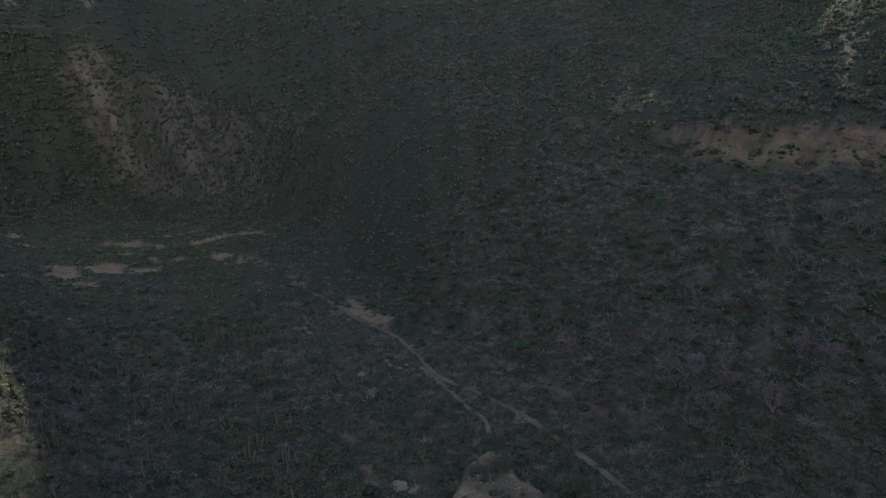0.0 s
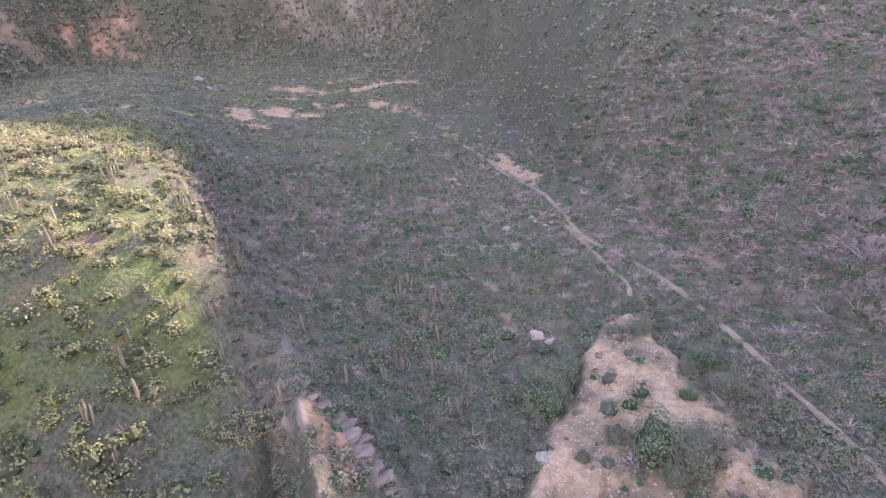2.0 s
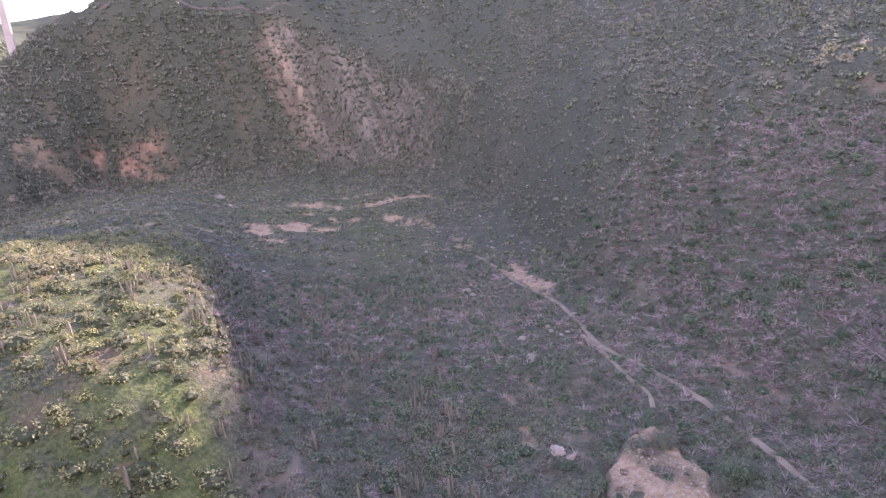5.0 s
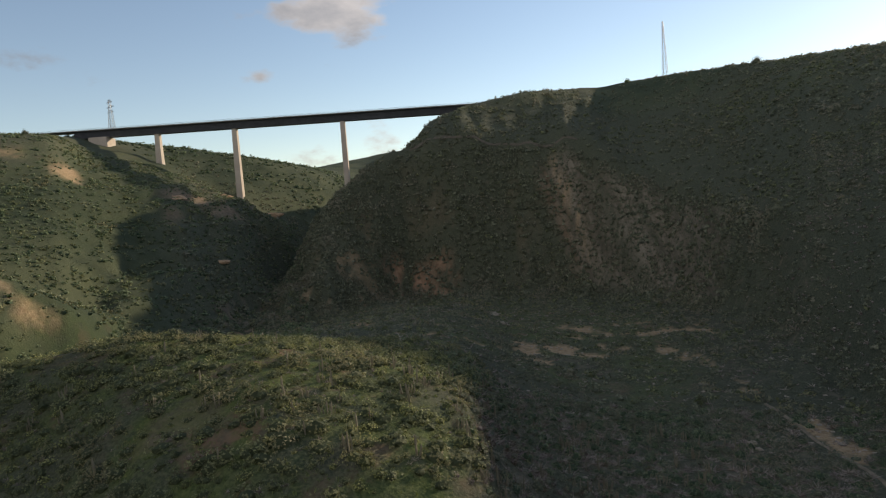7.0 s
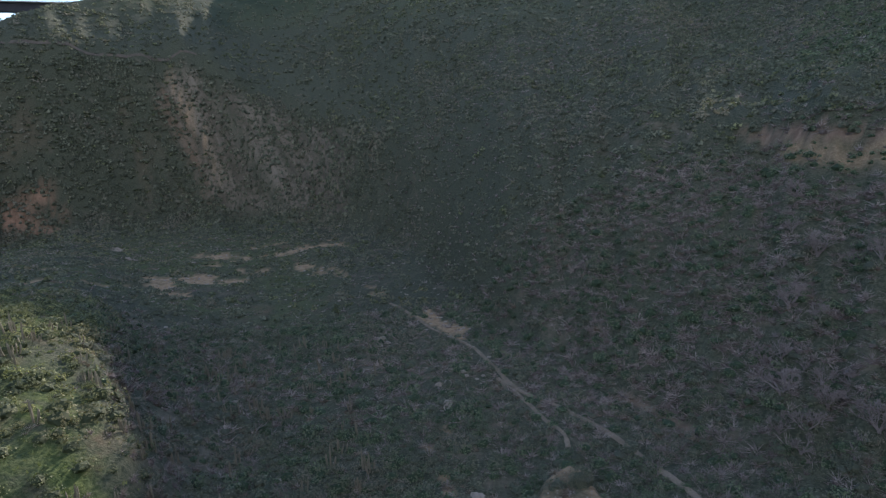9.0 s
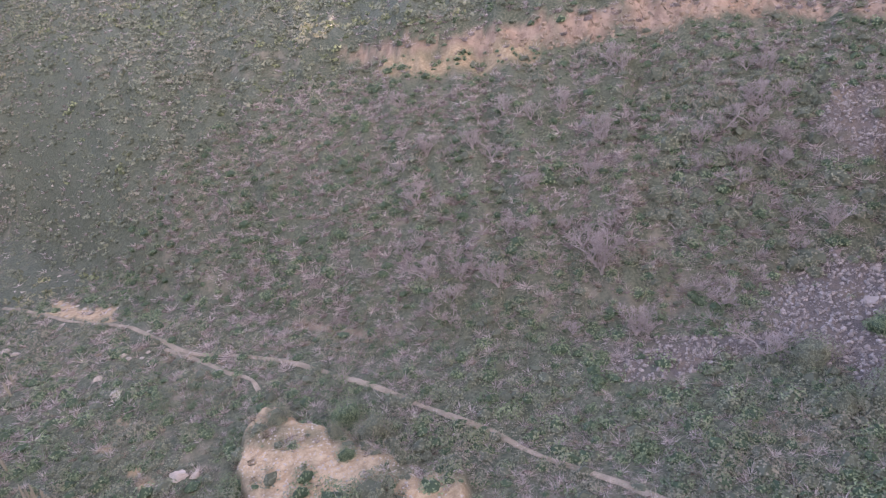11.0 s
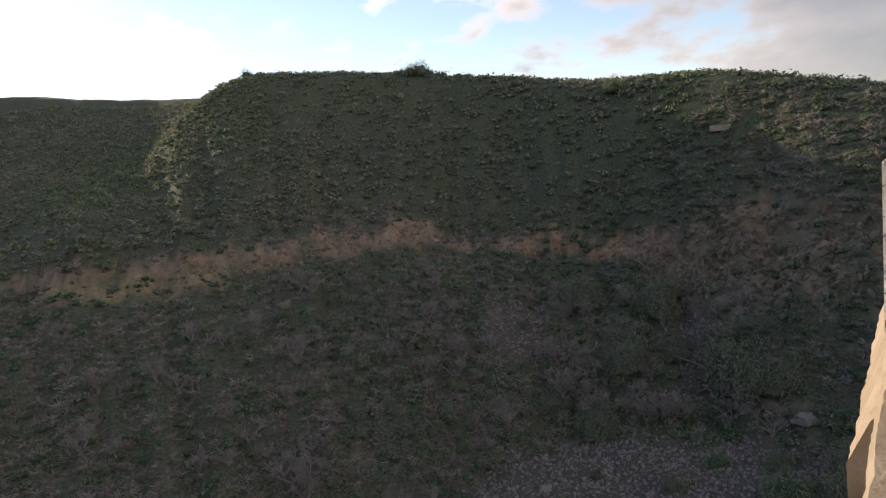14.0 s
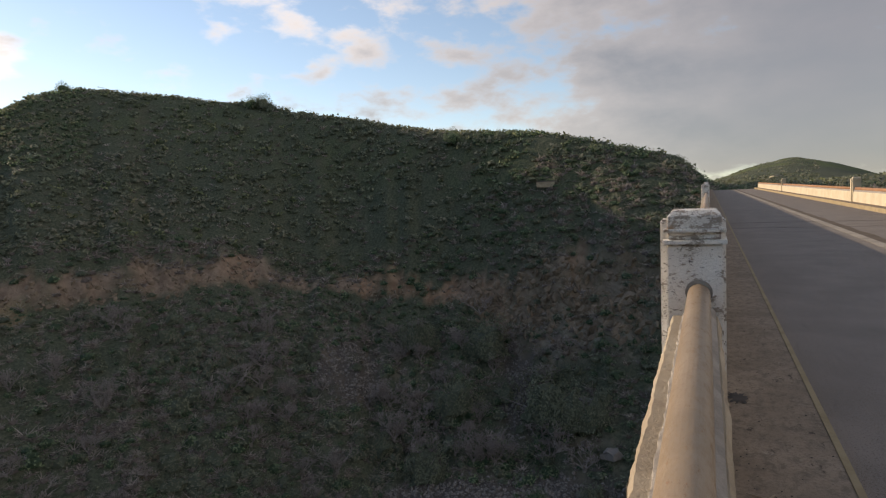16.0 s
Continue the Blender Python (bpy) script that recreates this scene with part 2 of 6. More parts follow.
SHELF = ((180, 150, -2), (120, 200, 4), (100, 200, 8), (83, 200, 6.4), (78.7, 200, 3.2), (77, 199, -0.9), (71, 196, -4.7), (69, 205, -7.2), (66, 240, -7.2), (62, 270, -7.3),
         (57, 320, -7.8), (54, 365, -5.5), (51.6, 380, -0.1), (48.3, 388, 2.8), (44.5, 395, 5.2), (41.5, 400, 6.0), (36, 402, 5.6), (28, 402, 5.2), (19.7, 365, 0.5),
         (14.7, 310, -1), (10, 255, -2.5), (0, 180, -3), (-10, 155, -4))
SHELF_EAST = ((-17.7, 145, -4.8), (-24, 135, -5.7), (-37, 128, -6.0), (-46, 130, -5.7), (-53, 134, -5.7), (-60, 135, -6.4), (-65.5, 132, -7.1), (-70, 128, -7.7),
              (-75, 122, -8.8), (-79, 115, -9.6), (-85, 108, -9.9), (-91, 104, -9.8), (-98, 104, -8), (-120, 110, -6), (-180, 150, -2))
CUT = ((180, 200, 4), (120, 260, 6), (83, 250, 2), (78.7, 245, -1), (71, 240, -6), (69, 255, -6.2), (66, 290, -3.8), (62, 310, -3), (57, 360, -3), (54, 395, -6.5),
       (51.6, 420, -6), (48.3, 430, -5), (46.6, 410, 3.0), (45.6, 408, 4.3), (44.3, 408, 5.35), (43.0, 408, 6.2), (41.9, 410, 6.6), (41.3, 414, 7.35), (40.6, 414, 7.5), (36, 414, 6.5), (28, 416, 6.2), (19.7, 378, 1.2), (14.7, 328, 0),
       (10, 272, -1), (0, 194, -1.5), (-10, 162, -2.6))
CUT_EAST = ((-17.7, 149, -2.8), (-24, 139, -2.4), (-37, 132, -3.2), (-46, 134, -3.2), (-53, 138, -4.2), (-60, 139, -4.8), (-65.5, 136, -4.2), (-70, 131, -6.2),
            (-75, 126, -4.8), (-79, 121, -4.1), (-85, 115, -3.8), (-89.5, 112, -4), (-91.3, 112, -2.8), (-93, 113, 0), (-98, 113, 0), (-120, 130, 2), (-180, 200, 4))
SPUR = ((180, 300, 8), (120, 330, 7), (83, 330, 4), (77, 325, 3.5), (71, 330, 3), (66, 380, 3.2), (62, 405, 3.5), (57, 425, 2.3), (54, 440, 0), (51.6, 470, -3), (48.3, 480, -4),
        (44.5, 500, -1), (42, 440, 4.8), (40.6, 430, 7.8), (39.2, 446, 8.45), (36.2, 480, 9.2), (33.5, 500, 9.5), (31.3, 520, 9.8), (28.5, 580, 9.7), (25, 640, 9.5), (19.7, 590, 9.8), (14.7, 520, 9.8), (10, 465, 9.7), (0, 440, 9.5))
SPUR_EAST = ((-10, 385, 9.4), (-16, 245, 3), (-24, 185, 1.2), (-29.4, 187, 3.1), (-31.4, 195, 5.8), (-34.6, 205, 9.1), (-36.5, 210, 10.45), (-39.7, 215, 11.1), (-46, 208, 10.85), (-53, 195, 10.25),
             (-60, 178, 9.3), (-65.5, 166, 8.6), (-72, 154, 7.85), (-78.5, 147, 7.6), (-85, 142, 6.3), (-89.5, 138, 5.05), (-91.3, 134, 3.5), (-92.5, 132, 1.9),
             (-98, 135, 1.8), (-110, 160, 2.5), (-130, 230, 6), (-180, 300, 8))
CREST = ((180, 420, 10), (83, 400, 8.6), (80, 400, 8.7), (74.6, 420, 8.0), (70.5, 450, 7.95), (68.8, 578, 7.85), (66, 585, 7.3), (62, 560, 5.2), (57, 480, 1), (54, 500, 0), (51.6, 530, 0), (48.3, 560, -1), (44.5, 560, -1),
         (40.6, 480, 6), (36.2, 560, 8), (31, 640, 8.6), (26.2, 740, 8.5), (19, 700, 8.8), (10, 540, 9), (0, 500, 9), (-10, 440, 9), (-16, 290, 6), (-24, 220, 3.5), (-29.4, 225, 4.5), (-34.6, 240, 8),
         (-39.7, 260, 9.5), (-53, 270, 9), (-65.5, 260, 7.5), (-78.5, 220, 6.5), (-85, 190, 4), (-91.3, 170, 2), (-98, 260, 1.6), (-115, 300, 3), (-180, 420, 10))
BEYOND = ((180, 700, 9), (83, 620, 7.6), (68.6, 680, 7.4), (62.1, 650, 7.1), (58.3, 650, 6.4), (54.3, 660, 5.5), (50.3, 690, 4.3), (48.3, 720, 3.0), (46, 740, 1), (40, 720, 3),
          (31, 800, 6.5), (26.2, 840, 7), (18, 800, 7.5), (0, 560, 8.5), (-13.7, 350, 9.4), (-23.3, 335, 9.5), (-34.6, 335, 9.0), (-40, 340, 8.6), (-65, 340, 6), (-85, 300, 2.5), (-91, 700, 2.2), (-93.1, 800, 2.9),
          (-95.4, 800, 3.75), (-98.2, 800, 4.4), (-101.2, 800, 3.7), (-104.3, 800, 2.4), (-120, 800, 3), (-180, 700, 9))
HORIZON = ((180, 1500, 4), (60, 1500, 3.5), (50.3, 1500, 4.5), (47.1, 1500, 5.1), (44.5, 1500, 5.5), (40, 1500, 5.5), (0, 1500, 4), (-90, 1500, 1.2), (-106, 1700, 2.6), (-120, 1500, 2), (-180, 1500, 4))

LINES = [BANK, STREAM, FOOT, SHELF + SHELF_EAST, CUT + CUT_EAST, SPUR + SPUR_EAST, CREST, BEYOND, HORIZON]


def along(line, az):
    a = np.array(line, float)[::-1]
    return np.interp(az, a[:, 0], a[:, 1]), np.interp(az, a[:, 0], a[:, 2])


def lattice(ix, iy, seed):
    h = (ix.astype(np.int64) * 374761393 + iy.astype(np.int64) * 668265263 + seed * 974711) & 0x7FFFFFFF
    h = ((h ^ (h >> 13)) * 1274126177) & 0x7FFFFFFF
    return ((h ^ (h >> 16)) & 0xFFFF) / 65535.0


def fuzz(x, y, seed=0):
    ix, iy = np.floor(x), np.floor(y)
    fx, fy = x - ix, y - iy
    fx, fy = fx * fx * (3 - 2 * fx), fy * fy * (3 - 2 * fy)
    a, b = lattice(ix, iy, seed), lattice(ix + 1, iy, seed)
    c, d = lattice(ix, iy + 1, seed), lattice(ix + 1, iy + 1, seed)
    return (a + (b - a) * fx) * (1 - fy) + (c + (d - c) * fx) * fy


def fbm(x, y, scale, octaves=4, seed=0):
    total, amp, s = 0.0, 0.5, scale
    for o in range(octaves):
        total = total + amp * (fuzz(x / s, y / s, seed + o) - 0.5)
        amp, s = amp * 0.5, s * 0.5
    return total


def smooth(a, sigma, axis, wrap):
    k = int(3 * sigma + 1)
    w = np.exp(-0.5 * (np.arange(-k, k + 1) / sigma) ** 2)
    w /= w.sum()
    pad = [(0, 0), (0, 0)]
    pad[axis] = (k, k)
    b = np.pad(a, pad, mode="wrap" if wrap else "edge")
    n = a.shape[axis]
    return sum(w[i] * np.take(b, range(i, i + n), axis=axis) for i in range(2 * k + 1))


AZ = np.concatenate([np.arange(-112, 100, 0.36), np.arange(100, 248, 1.2)])     # ascending, all round
AZ_W = (AZ + 180) % 360 - 180
RAD = np.concatenate([np.geomspace(4, 60, 60, endpoint=False), np.geomspace(60, 620, 195, endpoint=False), np.geomspace(620, 4200, 70)])

nodes_r, nodes_z = [np.zeros_like(AZ)], [np.full_like(AZ, -43.0)]
for line in LINES:
    r_, e_ = along(line, AZ_W)
    nodes_r.append(r_)
    nodes_z.append(r_ * np.tan(np.radians(e_)))
nodes_r.append(np.full_like(AZ, 5000.0))
nodes_z.append(np.full_like(AZ, 20.0))
nodes_r, nodes_z = np.array(nodes_r), np.array(nodes_z)
for k in range(1, len(nodes_r)):
    nodes_r[k] = np.maximum(nodes_r[k], nodes_r[k - 1] + 2)

Z = np.empty((len(AZ), len(RAD)))
U = np.empty_like(Z)                      # which line a spot lies at: 1 bank, 2 stream, 3 foot, 4 shelf, 5 cut, 6 spur ...
for i in range(len(AZ)):
    Z[i] = np.interp(RAD, nodes_r[:, i], nodes_z[:, i])
    U[i] = np.interp(RAD, nodes_r[:, i], np.arange(len(nodes_r)))
Z = smooth(smooth(Z, 1.6, 1, False), 1.3, 0, True)
U = smooth(U, 1.2, 0, True)
X = -np.sin(np.radians(AZ))[:, None] * RAD[None]
Y = np.cos(np.radians(AZ))[:, None] * RAD[None]
R2 = np.broadcast_to(RAD[None], Z.shape)
A2 = np.broadcast_to(AZ_W[:, None], Z.shape)
steep = np.clip((U - 2.6) / 0.8, 0, 1) * np.clip((5.9 - U) / 0.5, 0, 1)
gully = fbm(np.degrees(np.radians(A2)) * 3.0, U * 2.0, 6.0, 4, 40)
Z = Z + fbm(X, Y, 30.0, 4, 3) * np.clip(R2 / 120, 0.15, 1.0) * 2.6 + fbm(X, Y, 5.0, 3, 9) * np.clip(R2 / 60, 0.2, 1) * 1.0 + gully * steep * R2 * 0.045 * (1 - 0.65 * np.clip((A2 - 60) / 6, 0, 1))


# slanting beds of rock that stand out of the far cliff, and a gorge wall broken into ledges
bed = A2 - 5.2 * U
ribs = np.abs(fbm(bed * 1.0, U * 0.55, 1.7, 3, 300)) * 2.2 - 0.5 + np.abs(fbm(bed * 2.0, U * 1.6, 1.5, 3, 310)) * 0.8
Z = Z + ribs * 9.0 * np.clip((A2 - 5) / 9, 0, 1) * np.clip((47 - A2) / 6, 0, 1) * np.clip((U - 3.0) / 0.2, 0, 1) * np.clip((3.8 - U) / 0.25, 0, 1) * np.where(A2 > 33, 0.6, 1.0)


# a pale terrace of soil beside the stream, with small ledges
def box(v, lo, hi, soft):
    return np.clip((v - lo) / soft, 0, 1) * np.clip((hi - v) / soft, 0, 1)


N1, N2 = fbm(X, Y, 14.0, 5, 70) * 2, fbm(X, Y, 4.0, 4, 80) * 2


def inside(poly):
    """1 within a shape on the plan, given as (azimuth, distance) corners."""
    px = [(-math.sin(radians(a)) * r, math.cos(radians(a)) * r) for a, r in poly]
    hit = np.zeros(Z.shape, bool)
    wx, wy = X + N2 * 2.0, Y + N2 * 2.0
    for (x0, y0), (x1, y1) in zip(px, px[1:] + px[:1]):
        hit ^= ((y0 > wy) != (y1 > wy)) & (wx < (x1 - x0) * (wy - y0) / (y1 - y0 + 1e-9) + x0)
    return hit.astype(float)


TERRACE = smooth(smooth(inside(((0.2, 65), (-3.4, 68.5), (-6.6, 64), (-10.3, 58), (-14.5, 53.5), (-18, 49), (-22, 47), (-23, 43), (-12, 41), (-2, 40), (7, 38), (5, 44), (2.5, 50))), 0.8, 0, True), 0.8, 1, False)
Z = Z + TERRACE * 1.6 + TERRACE * 1.1 * (np.abs(((Z * 0.7 + N1) % 1.0) - 0.5))
RIB = inside(((39, 56), (34.5, 52), (30.5, 47.5), (27.6, 44.5), (24.5, 40), (25.5, 38.5), (29, 42), (32, 45), (35.5, 48.5), (39, 52)))
Z = Z + smooth(RIB, 1.0, 0, True) * (0.8 + N2)
SCREE = np.maximum.reduce([inside(p) for p in (((-51.5, 70), (-56, 74), (-59, 78), (-63, 86), (-67, 91), (-72, 92), (-80, 89), (-88, 88), (-88, 62), (-80, 62), (-73.7, 63), (-66, 66), (-60.8, 67), (-54, 66)),
                                               ((-39, 68), (-45.6, 70), (-52, 71), (-56.7, 72), (-56, 68), (-50, 66), (-45.5, 62), (-39.5, 62)), ((-56.8, 114), (-60, 115.5), (-63.4, 112), (-62, 106), (-58.6, 105.5)),
                                               ((-74.4, 115.5), (-77.3, 112), (-76.6, 102), (-73.2, 103.5)))])
LANDING = inside(((11.5, 134), (9.5, 139), (7, 128), (5.6, 118), (7.2, 116), (9, 126)))
TIP = inside(((11, 96), (8.5, 92), (6.5, 66), (4, 58), (8, 56), (9, 70), (11.5, 86))) * np.clip(N2 * 4, 0, 1)
# bars of pale gravel left by the stream, each from one end to the other with a width
BARS = np.zeros_like(Z)
for a0, r0, a1, r1, w in ((30.0, 240, 23.4, 226, 7), (23.0, 228, 20.3, 236, 7), (20.4, 238, 17.8, 242, 8), (18.9, 262, 16.4, 228, 7), (21.2, 208, 18.6, 196, 7), (18.4, 196, 16.6, 186, 6), (45.4, 165, 40.4, 180, 6),
                          (37.6, 216, 36.0, 228, 8), (33.9, 200, 31.4, 196, 10), (31.0, 201, 27.8, 198, 8), (28.4, 194, 25.4, 190, 5), (33.2, 181, 30.4, 177, 5), (50.0, 236, 46.6, 195, 6), (41.5, 196, 38.6, 204, 4),
                          (26.6, 208, 23.5, 206, 4), (35.6, 186, 33.8, 190, 4), (39.4, 172, 36.6, 178, 4), (15.4, 176, 13.2, 158, 4), (29.6, 222, 26.2, 217, 3), (24.8, 246, 21.6, 250, 4)):
    BARS = np.maximum(BARS, inside(((a0, r0 - w * 0.7), (a0, r0 + w * 0.4), ((a0 + a1) / 2, (r0 + r1) / 2 + w * 0.7), (a1, r1 + w * 0.5), (a1, r1 - w * 0.9), ((a0 + a1) / 2, (r0 + r1) / 2 - w * 1.4))))
Z = Z - smooth(BARS, 0.8, 0, True) * 0.6
# the knoll's near side falls away to the south
fall = 47.5 - Y + N1 * 3.0 + np.clip(-X - 85, 0, 40) * 0.05
fall = np.log1p(np.exp(np.clip(fall / 2.5, -30, 30))) * 2.5
Z = Z - np.minimum(fall * 0.40 + np.clip(fall - 6, 0, 14) ** 2 * 0.008, 18.0) * np.clip((-X - 31) / 7, 0, 1) * np.clip((150 - R2) / 30, 0, 1) * np.clip((A2 - 35) / 4, 0, 1)
foot = np.log1p(np.exp(np.clip((68.0 - R2 + N1 * 5.0) / 3.0, -30, 30))) * 3.0
Z = Z - np.minimum(foot, 28) * 0.38 * np.clip((A2 - 33) / 4, 0, 1) * np.clip((88 - A2) / 12, 0, 1)
# spurs and hollows of the sunlit hill
Z = Z + (fbm(X, Y, 42.0, 3, 150) * 7.0 + fbm(X, Y, 15.0, 3, 160) * 5.0) * box(A2, 60, 99, 4) * box(U, 2.75, 5.5, 0.5)
Z = Z + (np.abs(fbm(X - Y * 0.4, Y * 0.3, 7.0, 4, 340)) * 9.0 - 1.0) * box(A2, -93, -72, 2) * box(U, 3.8, 5.2, 0.25)
ledge = box(A2, 53, 72, 3) * box(U, 3.4, 7.2, 0.5)
Z = Z + ledge * (np.abs(((Z * 0.085 + N1 * 0.35) % 1.0) - 0.5) * 5.0 - 1.2)
Z = Z + fbm(X, Y, 16.0, 4, 330) * 9.0 * box(A2, 48, 66, 3) * box(U, 2.5, 4.2, 0.4)
# a narrow gully washed into the slope below the cutting
Z = Z - 2.4 * np.exp(-((A2 + 42.8 + 0.35 * np.sin(R2 * 0.55)) / 0.45) ** 2) * box(R2, 102, 123, 2)
EL = np.degrees(np.arctan2(Z, R2))


def patch(poly, lo=2.6, hi=7.2, ragged=0.5):
    """1 within an area of the hills, given as (azimuth, slope angle) corners."""
    wx, wy = A2 + N2 * ragged, EL + N2 * ragged + N1 * ragged * 0.5
    hit = np.zeros(Z.shape, bool)
    for (x0, y0), (x1, y1) in zip(poly, poly[1:] + poly[:1]):
        hit ^= ((y0 > wy) != (y1 > wy)) & (wx < (x1 - x0) * (wy - y0) / (y1 - y0 + 1e-9) + x0)
    return smooth(smooth(hit * (U > lo) * (U < hi) * 1.0, 0.6, 0, True), 0.6, 1, False)


STRIP = np.maximum(patch(((81.2, 6.0), (80.8, 5.6), (79.6, 5.0), (78.5, 3.2), (77.3, 1.4), (77.0, -0.5), (75.1, -2.4), (72.6, -5.0), (71.2, -7.0), (73.7, -6.2), (76.0, -4.1), (78.6, -2.1), (80.0, 0.0), (80.6, 2.5), (81.4, 4.4)), ragged=0.7),
                   patch(((84, 1.6), (82.5, 0.6), (81.2, -1.4), (80.9, -3.0), (79.2, -4.9), (77.8, -6.8), (77.8, -7.9), (84, -7.6)), ragged=0.8))
MEADOW = patch(((78.4, 7.3), (76.9, 7.4), (74.4, 7.1), (72.2, 6.7), (72.5, 6.1), (74.4, 6.4), (76.1, 6.6), (77.0, 5.8), (77.8, 6.4)), ragged=0.3)
SCAR = patch(((70.8, 5.9), (69.7, 5.6), (68.7, 4.5), (69.2, 4.0), (71.2, 5.2)), ragged=0.2)
ROADCUT = patch(((84, 8.9), (81.5, 8.4), (79.8, 8.6), (78.3, 8.3), (76.9, 7.9), (74.0, 7.9), (74.4, 7.4), (78.3, 7.5), (80.4, 7.5), (84, 6.9)), ragged=0.2)
CUT_TOP = np.array(((-92, -5.5), (-74, -5.6), (-71.7, -4.9), (-70, -5.5), (-68.5, -6.9), (-66.7, -5.2), (-64.3, -3.8), (-61, -5.2), (-59.5, -5.1), (-56.6, -5.4), (-53.8, -3.6), (-51, -2.0), (-49, -3.1), (-44, -2.8),
                    (-39, -3.3), (-33, -4.0), (-17, -3.4)))
cut_top = np.interp(A2, CUT_TOP[:, 0], CUT_TOP[:, 1]) + N2 * 0.9 + N1 * 0.5
CUT_FACE = box(A2, -77, -17, 3) * np.clip((U - 4.03) / 0.08, 0, 1) * np.clip((cut_top - EL) / 0.12, 0, 1) * np.clip((5.2 - U) / 0.1, 0, 1)
